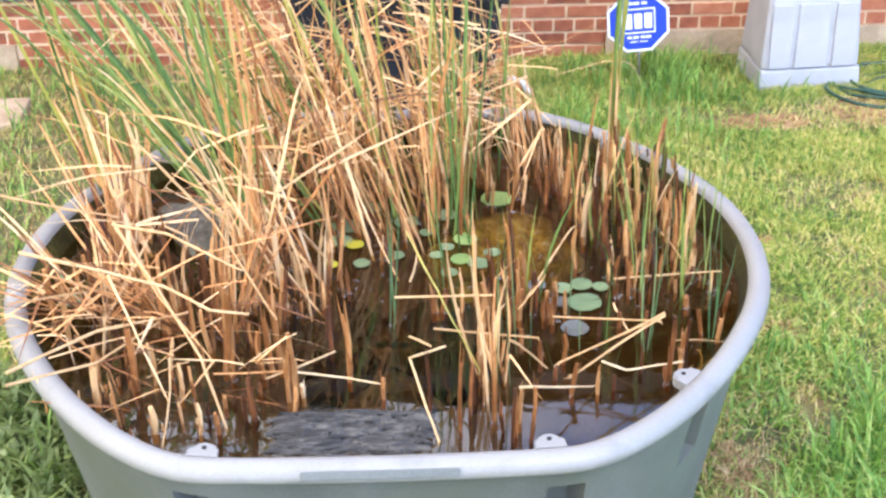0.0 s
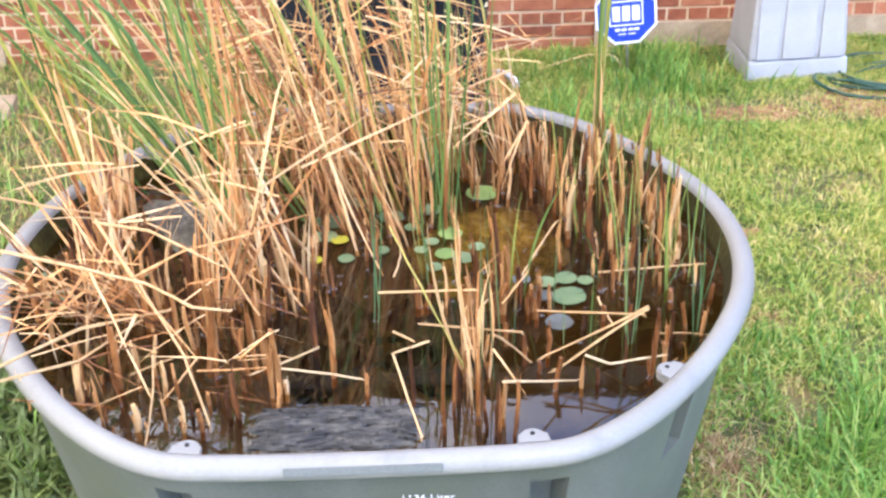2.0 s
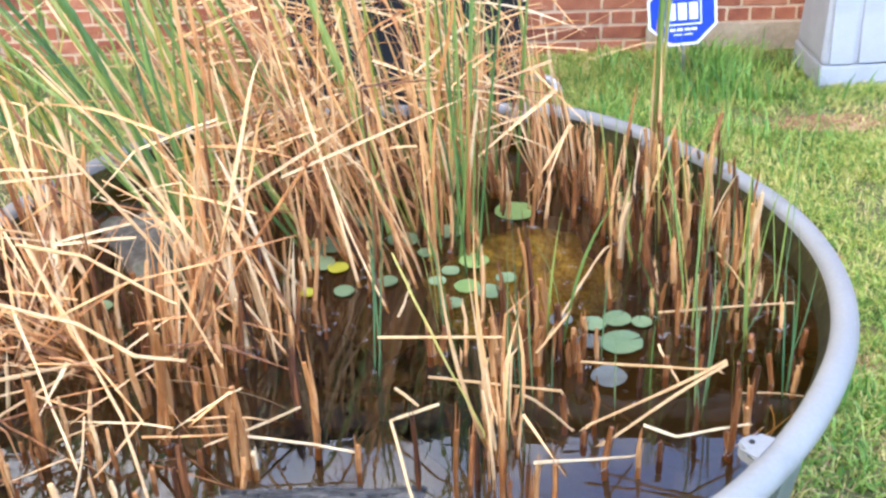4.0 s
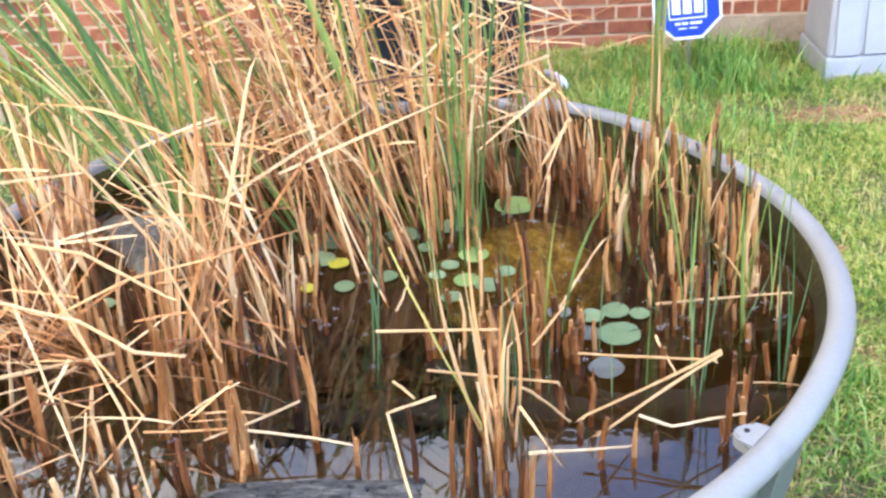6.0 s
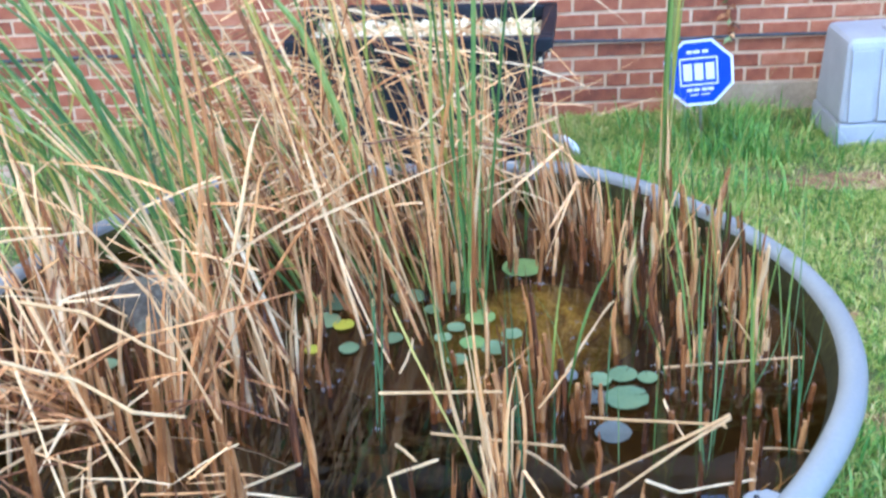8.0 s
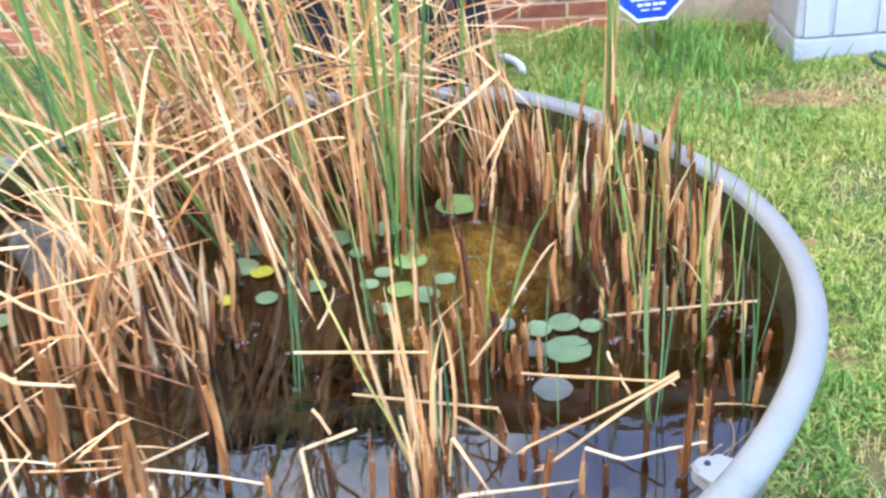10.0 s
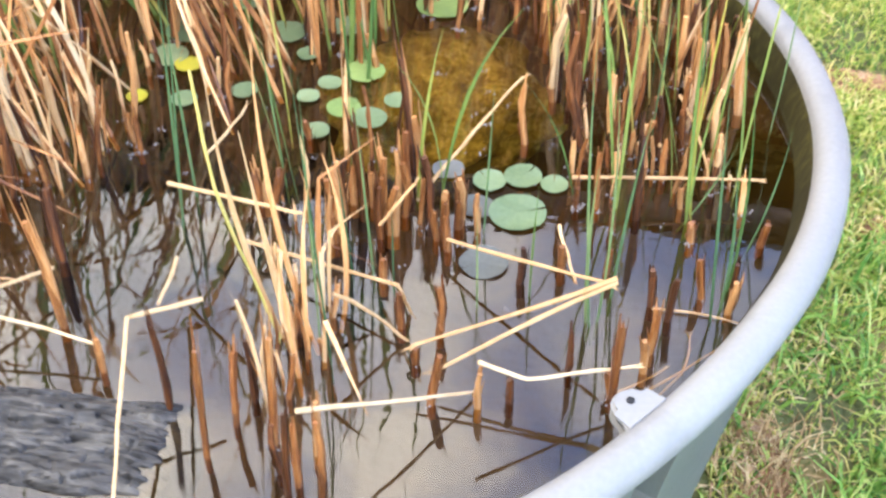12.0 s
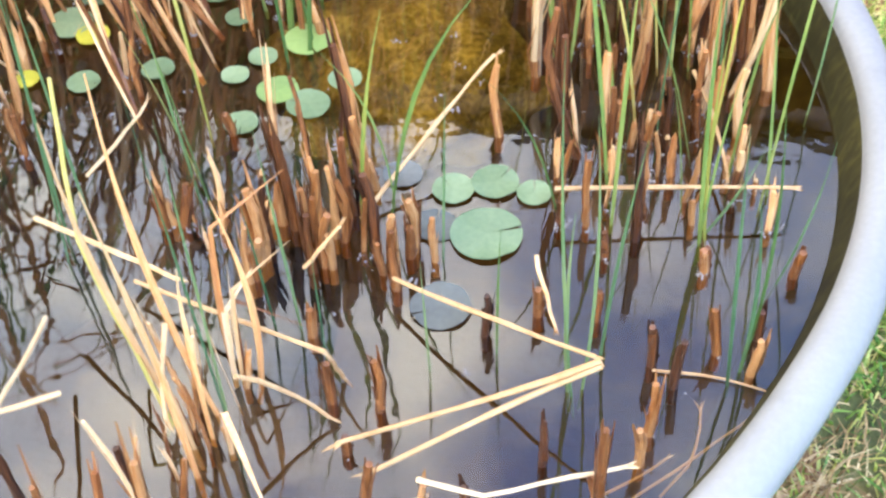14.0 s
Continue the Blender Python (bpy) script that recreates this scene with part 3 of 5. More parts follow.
def build_house():
    wall = tagged(new("wall_north", mesh_of("wall_north", *box_data(-9, 9, WALL_Y - 0.005, WALL_Y + 0.25, -0.5, 3.02), M_MORTAR)), "red brick house wall with pale mortar joints", "wall", kind="structure")
    lower = {}
    rnd = random.Random(5)
    for p in (PITCH, PITCH / 2):
        for v in range(3):
            bm = box_bm(p - 0.0130, 0.03, COURSE - 0.0130, (0, 0, 0), 0.0025, segments=1)
            for vert in bm.verts:
                vert.co += Vector((rnd.uniform(-1, 1), rnd.uniform(-1, 1), rnd.uniform(-1, 1))) * 0.0012
            lower[p, v] = bm_mesh("brick", bm, M_BRICK)
    verts, faces = [], []
    for row in range(-6, 42):
        z = JOINT_Z + row * COURSE
        for x, p in joints(row, -8.8, 8.8):
            mid = x + p / 2
            if z < FOOT_Z and (mid > FOOT_X or mid < -1.78):
                continue
            if -1.95 < mid < 2.32 and row < 7:
                ob = new("brick", lower[p, rnd.randrange(3)])
                ob.parent = wall
                ob.matrix_basis = pose(mid, WALL_Y + 0.004 + rnd.uniform(-0.002, 0.002), z + rnd.uniform(-0.001, 0.001), 0, 0, rnd.uniform(-0.4, 0.4))
            else:
                v, f = box_data(x + 0.006, x + p - 0.006, WALL_Y - 0.011, WALL_Y - 0.003, z, z + COURSE - 0.0125)
                o = len(verts)
                verts += v
                faces += [tuple(i + o for i in q) for q in f]
    tagged(put("bricks", mesh_of("bricks", verts, faces, M_BRICKS), wall, label="many red bricks of the upper wall"), kind="stuff")
    for x0, x1 in ((FOOT_X - 0.02, 8.9), (-8.9, -1.80)):
        bm = bmesh.new()
        v, f = box_data(x0, x1, WALL_Y - 0.035, WALL_Y - 0.006, -0.5, FOOT_Z)
        me = mesh_of("footing", v, f, M_CONC)
        tagged(new("footing", me), "rough tan concrete footing below the bricks", "footing", kind="structure")
    eave = thing("eave", (0, 0, 0), "dark brown roof overhang of the house", "eave", kind="structure")
    put("soffit", mesh_of("soffit", *box_data(-9.3, 9.3, WALL_Y - 0.42, WALL_Y + 0.25, 3.02, 3.045), M_TRIM), eave)
    put("fascia", mesh_of("fascia", *box_data(-9.3, 9.3, WALL_Y - 0.445, WALL_Y - 0.42, 2.92, 3.08), M_TRIM), eave)
    y0, y1 = WALL_Y - 0.50, WALL_Y + 6.5
    v = [(-9.4, y0, 3.07), (9.4, y0, 3.07), (9.4, y1, 5.21), (-9.4, y1, 5.21), (-9.4, y0, 3.11), (9.4, y0, 3.11), (9.4, y1, 5.25), (-9.4, y1, 5.25)]
    put("roof", mesh_of("roof", v, [(0, 3, 2, 1), (4, 5, 6, 7), (0, 1, 5, 4), (2, 3, 7, 6), (1, 2, 6, 5), (3, 0, 4, 7)], M_ROOF), eave)


def box_data(x0, x1, y0, y1, z0, z1):
    v = [(x0, y0, z0), (x1, y0, z0), (x1, y1, z0), (x0, y1, z0), (x0, y0, z1), (x1, y0, z1), (x1, y1, z1), (x0, y1, z1)]
    return v, [(0, 3, 2, 1), (4, 5, 6, 7), (0, 1, 5, 4), (1, 2, 6, 5), (2, 3, 7, 6), (3, 0, 4, 7)]


build_house()

# ---------------------------------------------------------------- things along the wall
def wall_cable():
    pts = [(-2.6 + i * 0.2, WALL_Y - 0.028, 0.157 - 0.006 * (i * 0.2) + 0.004 * math.sin(i * 1.3)) for i in range(29)]
    v, f = tube(pts, 0.0075, 8)
    t = thing("wall_cable", (0, 0, 0), "dark cable running level along the brick wall", "cable")
    put("cable", mesh_of("cable", v, f, M_CABLE, True), t)
    for x in (-1.9, -0.9, 0.2, 1.35, 2.2):
        put("clip", bm_mesh("clip", box_bm(0.014, 0.030, 0.034, (x, WALL_Y - 0.020, 0.140 - 0.006 * (x + 2.6)), 0.003), M_CABLE), t)


def planter():
    t = thing("planter", (0.055, 5.262, -0.150), "tall black plastic planter filled with pale wood chips", "planter", rz=-5.5)
    hw, hd, top = 0.470, 0.215, 0.585
    bm = box_bm(0.80, 0.34, top, (0, 0, 0), 0.02)
    for v in bm.verts:
        k = v.co.z / top
        v.co.x *= 1 + 0.15 * k
        v.co.y *= 1 + 0.22 * k
    inner = [f for f in bm.faces if f.normal.z > 0.9]
    bmesh.ops.delete(bm, geom=inner, context="FACES")
    part("body", bm, M_BLACK, t)
    for x0, x1, y0, y1 in ((-hw - 0.02, hw + 0.02, -hd - 0.025, -hd + 0.02), (-hw - 0.02, hw + 0.02, hd - 0.02, hd + 0.025), (-hw - 0.02, -hw + 0.03, -hd + 0.018, hd - 0.018), (hw - 0.03, hw + 0.02, -hd + 0.018, hd - 0.018)):
        part("rim", box_bm(x1 - x0, y1 - y0, 0.055, ((x0 + x1) / 2, (y0 + y1) / 2, top - 0.035), 0.008), M_BLACK, t, "thick black rim")
    for x in (-0.30, 0.0, 0.30):
        part("rib", box_bm(0.05, 0.02, 0.40, (x, -0.186, 0.06), 0.006), M_BLACK, t)
    part("soil", box_bm(0.90, 0.40, 0.02, (0, 0, top - 0.085)), M_CHIP, t)
    rnd = random.Random(11)
    verts, faces = [], []
    for i in range(900):
        x, y = rnd.uniform(-0.44, 0.44), rnd.uniform(-0.185, 0.185)
        a, b, c = rnd.uniform(0.012, 0.035), rnd.uniform(0.006, 0.014), rnd.uniform(0.002, 0.006)
        m = pose(x, y, top - 0.058 + rnd.uniform(0, 0.022), rnd.uniform(-35, 35), rnd.uniform(-35, 35), rnd.uniform(0, 360))
        v, f = box_data(-a, a, -b, b, -c, c)
        o = len(verts)
        verts += [m @ Vector((p[0] * (0.6 if p[1] > 0 else 1), p[1], p[2])) for p in v]
        faces += [tuple(k + o for k in q) for q in f]
    ch = new("wood_chips", mesh_of("wood_chips", verts, faces, M_CHIP))
    ch.matrix_basis = t.matrix_basis
    tagged(ch, "heap of pale dry wood chips in the planter", "wood chips", kind="stuff")


def yard_sign():
    t = thing("yard_sign", (1.130, 5.490, 0.132), "blue octagonal security sign with a white border on a stake", "sign", rz=-4)
    t.matrix_basis = pose(1.130, 5.490, 0.132, 0, -5.0, -4)

    def octagon(r, y, depth, hole=0.0):
        bm = bmesh.new()
        ring = [(r * math.cos(radians(22.5 + 45 * k)), r * math.sin(radians(22.5 + 45 * k))) for k in range(8)]
        a = [bm.verts.new((x, y, z)) for x, z in ring]
        b = [bm.verts.new((x, y + depth, z)) for x, z in ring]
        if hole:
            c = [bm.verts.new((x * hole, y, z * hole)) for x, z in ring]
            d = [bm.verts.new((x * hole, y + depth, z * hole)) for x, z in ring]
            for k in range(8):
                q = (k + 1) % 8
                bm.faces.new((a[k], a[q], c[q], c[k]))
                bm.faces.new((c[k], c[q], d[q], d[k]))
                bm.faces.new((a[k], b[k], b[q], a[q]))
                bm.faces.new((b[k], d[k], d[q], b[q]))
        else:
            bm.faces.new(a)
            bm.faces.new(b[::-1])
            for k in range(8):
                q = (k + 1) % 8
                bm.faces.new((a[k], b[k], b[q], a[q]))
        return bm

    R = 0.148
    part("plate", octagon(R, 0.0, 0.005), M_BLUE, t, "blue octagonal plate")
    part("border", octagon(R, -0.0022, 0.0018, 0.925), M_WHITE, t, "white border")

    def bar(x, z, w, h, name="bar", lean=0.0):
        bm = box_bm(w, 0.0016, h, (0, 0, 0))
        for v in bm.verts:
            v.co.x += lean * (v.co.z / h)
        part(name, bm, M_WHITE, t, at=(x, -0.0016, z))

    bar(0, 0.058, 0.150, 0.006, "frame_bar")
    bar(0, -0.052, 0.150, 0.006, "frame_bar")
    bar(-0.073, -0.046, 0.006, 0.104, "frame_bar")
    bar(0.073, -0.046, 0.006, 0.104, "frame_bar")
    for x in (-0.044, 0.0, 0.044):
        bar(x, -0.030, 0.034, 0.070, "mark")
    for x, w in ((-0.040, 0.022), (-0.012, 0.024), (0.018, 0.020), (0.044, 0.024)):
        bar(x, -0.076, w, 0.011, "text_bar")
    bar(-0.022, -0.094, 0.034, 0.005, "text_bar")
    bar(0.022, -0.094, 0.034, 0.005, "text_bar")
    for x, w in ((-0.034, 0.020), (-0.006, 0.026), (0.028, 0.024)):
        bar(x, 0.082, w, 0.012, "text_bar")
    v, f = tube([(0.01, 0.012, 0.08), (0.0, 0.012, -0.14), (-0.005, 0.012, -0.31)], 0.006, 8)
    put("stake", mesh_of("stake", v, f, M_FRAME, True), t, label="thin grey metal stake")


def plastic_cover():
    t = thing("equipment_cover", (1.880, 5.530, -0.165), "pale grey moulded plastic equipment cover on the grass", "cover", rz=4.5)
    bm = box_bm(0.470, 0.338, 0.105, (0, 0, 0), 0.012, 0.975, 0.965)
    part("base", bm, M_COVER, t, "flared base skirt")
    bm = box_bm(0.455, 0.322, 0.345, (0, 0, 0.098), 0.034, 0.90, 0.86, 3)
    part("hood", bm, M_COVER, t, "tapered hood")
    for x, w in ((-0.148, 0.098), (-0.005, 0.150), (0.144, 0.106)):
        bm = box_bm(w, 0.010, 0.288, (0, 0, 0), 0.004, 0.93, 1.0)
        put("panel", bm_mesh("panel", bm, M_COVER), t, (x, -0.1650, 0.112), Matrix.Rotation(radians(-3.9), 4, "X"))
    bm = box_bm(0.10, 0.05, 0.012, (0.02, -0.02, 0.441), 0.004)
    part("boss", bm, M_COVER, t)


def hose_coil():
    rnd = random.Random(3)
    pts = []
    for i in range(150):
        a = i * 0.22
        r = 0.21 + 0.07 * math.sin(i * 0.13) + 0.03 * math.sin(i * 0.31) + rnd.uniform(-0.004, 0.004)
        x, y = 2.36 + 1.55 * r * math.cos(a) + 0.05 * math.sin(i * 0.05), 5.33 + r * math.sin(a)
        pts.append((x, y, float(ground_z(x, y)) + 0.018 + 0.012 * (i % 30) / 30 + 0.010 * math.sin(i * 0.7)))
    v, f = tube(pts, 0.0075, 7)
    tagged(new("garden_hose", mesh_of("garden_hose", v, f, M_HOSE, True)), "dark green garden hose lying in loose loops on the ground", "hose")


def white_pipe():
    v, f = tube([(0.53, 5.52, -0.140), (0.57, 5.47, -0.118), (0.60, 5.42, -0.113), (0.625, 5.38, -0.122), (0.635, 5.36, -0.15)], 0.016, 10)
    tagged(new("downspout_pipe", mesh_of("downspout_pipe", v, f, M_WHITE, True)), "short white plastic pipe end in the grass", "pipe")


def paver():
    t = tagged(new("paver", bm_mesh("paver", box_bm(0.95, 0.30, 0.07, (0, 0, 0), 0.010), M_CONC)), "pale concrete paver sunk into the grass", "paver")
    t.matrix_basis = pose(-2.05, 5.20, -0.175, 0, 0, 3)


def wall_vine():
    t = thing("wall_weed", (1.33, WALL_Y - 0.03, 0.10), "thin dry weed clinging to the brick wall", "weed")
    pts = [(0.02 * math.sin(i), -0.005, i * 0.045) for i in range(9)]
    v, f = tube(pts, 0.003, 5)
    put("stem", mesh_of("stem", v, f, M_STUB), t)
    rnd = random.Random(21)
    for i in range(16):
        z = 0.02 + i * 0.021
        a = rnd.uniform(-1, 1)
        p = [(0, 0, 0), (a * 0.02, -0.012, 0.010), (a * 0.045, -0.02, 0.004), (a * 0.06, -0.022, -0.012)]
        v, f = leaf_strip(p, 0.011, 0.2, 0.15)
        put("leaf", mesh_of("leaf", v, f, M_WEED if i % 4 == 0 else M_STUB), t, (rnd.uniform(-0.02, 0.03), -0.005, z))


def outlet_box():
    t = thing("outlet_box", (-0.20, WALL_Y - 0.040, 0.470), "small grey weatherproof outlet box on the brick wall", "outlet")
    part("case", box_bm(0.075, 0.055, 0.115, (0, 0, 0), 0.006), M_COVER, t)
    part("lid", box_bm(0.066, 0.010, 0.100, (0, -0.032, 0.008), 0.004), M_COVER, t, "hinged lid")


wall_cable()
planter()
yard_sign()
plastic_cover()
hose_coil()
white_pipe()
paver()
wall_vine()
outlet_box()

# ---------------------------------------------------------------- grass
def inside_tank(x, y, grow=0.0):
    dx, dy = abs(x - CX) / (0.80 + grow), abs(y - CY) / (0.75 + grow)
    return dx ** 2.3 + dy ** 2.3 < 1


def field(scale, seed, lo=-6.6, hi=7.1, step=0.06):
    """A smooth random value over the plan, to be looked up at many places at once."""
    n = int((hi - lo) / step)
    g = np.array([[noise.noise(Vector(((lo + i * step) * scale, (lo + j * step) * scale, seed))) for i in range(n)] for j in range(n)])
    return lambda x, y: g[np.clip(((y - lo) / step).astype(int), 0, n - 1), np.clip(((x - lo) / step).astype(int), 0, n - 1)]


BROAD, MIDDLE, SMALL = field(1.1, 5.0), field(3.5, 9.0), field(9.0, 2.0)


def hump(x, y, cx, cy, sx, sy):
    return np.exp(-((x - cx) / sx) ** 2 - ((y - cy) / sy) ** 2)


def outside_tank(x, y, grow):
    return (np.abs(x - CX) / (0.80 + grow)) ** 2.3 + (np.abs(y - CY) / (0.75 + grow)) ** 2.3 > 1


def grass_field(name, material, label, count, area, height, width, spread, seed, weight):
    """Blades over an area: each a bent, pointed strip."""
    r = np.random.RandomState(seed)
    x, y = r.uniform(area[0], area[1], count), r.uniform(area[2], area[3], count)
    w = weight(x, y)
    keep = (r.rand(count) < w) & outside_tank(x, y, -0.04) & (y < WALL_Y - 0.06) & ~((x > 1.66) & (x < 2.10) & (y > 5.37) & (y < 5.70))
    x, y, w = x[keep], y[keep], w[keep]
    n = len(x)
    z = ground_z(x, y)
    h = r.uniform(height[0], height[1], n) * (0.6 + 0.5 * w)
    a = r.uniform(0, 2 * np.pi, n)
    lean = r.uniform(0.15, spread, n) * h
    dx, dy = np.cos(a), np.sin(a)
    b = a + r.uniform(-0.5, 0.5, n)
    sx, sy = -np.sin(b), np.cos(b)
    wd = r.uniform(width[0], width[1], n)
    top = h * np.where(lean > h, 0.55, 1.0)
    co = np.empty((n, 5, 3))
    for k, (f, q, up) in enumerate(((0, -1, -0.004), (0, 1, -0.004), (0.45, -0.85, 0.66), (0.45, 0.85, 0.66), (1.25, 0, 1.0))):
        co[:, k, 0] = x + dx * lean * f + sx * wd * q
        co[:, k, 1] = y + dy * lean * f + sy * wd * q
        co[:, k, 2] = z + (up if k < 2 else (h * 0.66 if k < 4 else top))
    o = np.arange(n)[:, None] * 5
    quads = (o + np.array([0, 1, 3, 2])).tolist()
    tips = (o + np.array([2, 3, 4])).tolist()
    me = bpy.data.meshes.new(name)
    me.from_pydata(co.reshape(-1, 3).tolist(), [], quads + tips)
    me.materials.append(material)
    return tagged(new(name, me), label, "grass", kind="stuff")


def bare(x, y):
    return np.minimum(1, (1.6 * hump(x, y, 1.60, 4.94, 0.34, 0.13) + 1.5 * hump(x, y, 2.15, 5.02, 0.46, 0.30) + 0.8 * hump(x, y, 1.22, 3.75, 0.20, 0.12) + 0.7 * hump(x, y, 0.93, 2.50, 0.06, 0.22) + 0.5 * hump(x, y, 1.45, 3.4, 0.16, 0.10)) * (0.75 + 0.9 * np.abs(SMALL(x, y)) + 0.5 * MIDDLE(x, y)))


def patchy(x, y):
    k = 0.75 - 0.70 * ((x < -0.72) & (x > -1.3) & (y < 2.9)) + 0.7 * BROAD(x, y) + 0.8 * MIDDLE(x, y) + 0.5 * SMALL(x, y)
    return np.clip(k, 0.16, 1.0) * (1 - 0.84 * bare(x, y)) * (1 - 0.75 * hump(x, y, 1.0, 2.55, 0.14, 0.40)) * (1 - 0.55 * hump(x, y, 1.30, 2.25, 0.30, 0.45)) * np.where((x < 0.5) & (y > 3.3), 0.45, 1.0)


def lush(x, y):
    near = 1.3 * hump(x, y, 1.25, 5.40, 0.42, 0.42) + 0.8 * hump(x, y, 1.05, 4.75, 0.35, 0.45) + 1.1 * hump(x, y, 1.28, 2.30, 0.34, 0.55)
    ring = 0.5 * (outside_tank(x, y, 0.10) & ~outside_tank(x, y, 0.40) & (y > 3.0) & (x > 0.2))
    left = 0.28 * (x < -0.75)
    return (1 - 0.84 * bare(x, y)) * np.clip(near + ring + left, 0, 1) * np.clip(0.45 + 1.0 * MIDDLE(x, y) + 1.3 * SMALL(x, y), 0.03, 1)


def outer(x, y):
    u, v = x + 0.5 * MIDDLE(x, y) + 0.3 * SMALL(x, y), y + 0.5 * MIDDLE(x + 2, y) + 0.3 * SMALL(x, y + 2)
    core = (x > 0.45) & (u < 3.1) & (v > 1.15)
    side = (u > -2.5) & (x <= 0.45) & (v > 1.45)
    k = 0.75 + 0.7 * BROAD(x, y) + 0.6 * MIDDLE(x, y)
    return np.clip(k, 0.25, 1.0) * np.where(core | side, 0.0, 1.0)


def thatch(x, y):
    return (0.6 * hump(x, y, 0.91, 2.45, 0.09, 0.34) + 0.5 * ((x < 0.4) & (y > 3.4))) * np.clip(0.6 + 0.8 * SMALL(x, y), 0.1, 1)


def rough_patch(x, y):
    return hump(x, y, 1.30, 2.25, 0.42, 0.75) * np.clip(0.55 + 1.0 * MIDDLE(x, y) + 0.9 * SMALL(x, y), 0.04, 1)


def weedy(x, y):
    return np.clip(0.55 + 0.8 * MIDDLE(x, y) + 0.8 * SMALL(x, y), 0.05, 1)


def littered(x, y):
    return np.clip(0.25 + 0.8 * BROAD(x, y + 7) + 0.5 * MIDDLE(x + 3, y), 0.03, 1) + 0.9 * hump(x, y, 0.95, 2.52, 0.12, 0.35) + 0.5 * bare(x, y)


def bare_patch(x, y, rx, ry, seed):
    """A low uneven patch of earth showing through the lawn."""
    verts, faces = [(x, y, float(ground_z(x, y)) + 0.007)], []
    for k in range(1, 9):
        for q in range(40):
            a = 2 * math.pi * q / 40
            r = k / 8 * (1 + 0.45 * noise.noise(Vector((math.cos(a) * 1.5, math.sin(a) * 1.5, seed))) + 0.2 * noise.noise(Vector((math.cos(a) * 5, math.sin(a) * 5, seed))))
            px, py = x + rx * r * math.cos(a), y + ry * r * math.sin(a)
            verts.append((px, py, float(ground_z(px, py)) + (0.007 if k < 6 else 0.007 - 0.010 * (k - 5)) + 0.009 * noise.noise(Vector((px * 30, py * 30, seed)))))
    for q in range(40):
        faces.append((0, 1 + q, 1 + (q + 1) % 40))
    for k in range(7):
        for q in range(40):
            o, p = 1 + k * 40, (q + 1) % 40
            faces.append((o + q, o + 40 + q, o + 40 + p, o + p))
    tagged(new("bare_soil", mesh_of("bare_soil", verts, faces, M_EARTH, True)), "bare reddish-brown soil showing through the lawn", "soil", kind="structure")


for i, patch in enumerate(((1.60, 4.94, 0.32, 0.13), (2.14, 5.01, 0.46, 0.29), (0.91, 2.50, 0.06, 0.24), (1.19, 3.15, 0.07, 0.08), (1.22, 3.75, 0.15, 0.09))):
    bare_patch(*patch, 3.7 * i + 1)
grass_field("lawn_grass", M_GRASS, "short mown yellow-green lawn grass", 400000, (0.55, 3.2, 1.15, 5.95), (0.014, 0.048), (0.0009, 0.0026), 1.9, 1, patchy)
grass_field("lawn_grass", M_GRASS, "short mown yellow-green lawn grass beside the house", 60000, (-2.6, 0.6, 1.5, 5.95), (0.02, 0.06), (0.0012, 0.0032), 1.8, 2, patchy)
grass_field("lawn_grass", M_GRASS, "rough lawn grass reaching away from the tank", 170000, (-6.5, 7.0, -5.0, 5.95), (0.03, 0.075), (0.003, 0.008), 2.0, 6, outer)
grass_field("grass_tufts", M_TUFT, "taller lush green grass tufts", 70000, (-2.4, 2.4, 1.5, 5.93), (0.05, 0.18), (0.0016, 0.0044), 1.0, 3, lush)
grass_field("dry_grass", M_THATCH, "dry brown grass between the tank and the house", 40000, (-2.4, 0.5, 3.3, 5.93), (0.02, 0.07), (0.0012, 0.0028), 2.2, 12, thatch)
grass_field("dry_grass", M_THATCH, "tall dry brown grass at the foot of the tank", 16000, (0.72, 1.35, 1.7, 3.1), (0.03, 0.085), (0.0010, 0.0024), 2.0, 8, thatch)
grass_field("rough_grass", M_TUFT, "broad-bladed rough green grass near the tank", 26000, (0.86, 2.0, 1.4, 3.3), (0.025, 0.070), (0.0018, 0.0046), 2.1, 14, rough_patch)
grass_field("low_weeds", M_WEED, "low dark green weeds beside the tank", 14000, (-1.6, -0.66, 1.5, 3.0), (0.03, 0.10), (0.004, 0.010), 1.3, 9, weedy)
grass_field("straw_litter", M_STRAW, "dry straw clippings scattered on the lawn", 42000, (0.6, 3.1, 1.2, 5.9), (0.008, 0.018), (0.0008, 0.0020), 5.0, 4, littered)


def broad_weed(x, y, seed, count=9, size=0.09):
    rnd = random.Random(seed)
    t = thing("broadleaf_weed", (x, y, float(ground_z(x, y))), "low broad-leaved green weed beside the tank", "weed", "weeds beside the tank")
    for i in range(count):
        a = 2 * math.pi * i / count + rnd.uniform(-0.3, 0.3)
        l = size * rnd.uniform(0.6, 1.5)
        d = Vector((math.cos(a), math.sin(a), 0))
        p = [d * l * k + Vector((0, 0, l * 0.9 * math.sin(k * 2.2))) for k in (0, 0.25, 0.5, 0.75, 1.0)]
        verts, faces = [], []
        s = Vector((-d.y, d.x, 0))
        for k, q in enumerate(p):
            w = l * (0.06, 0.26, 0.36, 0.26, 0.02)[k]
            verts += [q - s * w + Vector((0, 0, w * 0.3)), q, q + s * w + Vector((0, 0, w * 0.3))]
        for k in range(4):
            o = k * 3
            faces += [(o, o + 1, o + 4, o + 3), (o + 1, o + 2, o + 5, o + 4)]
        put("leaf", mesh_of("leaf", verts, faces, M_WEED, True), t)


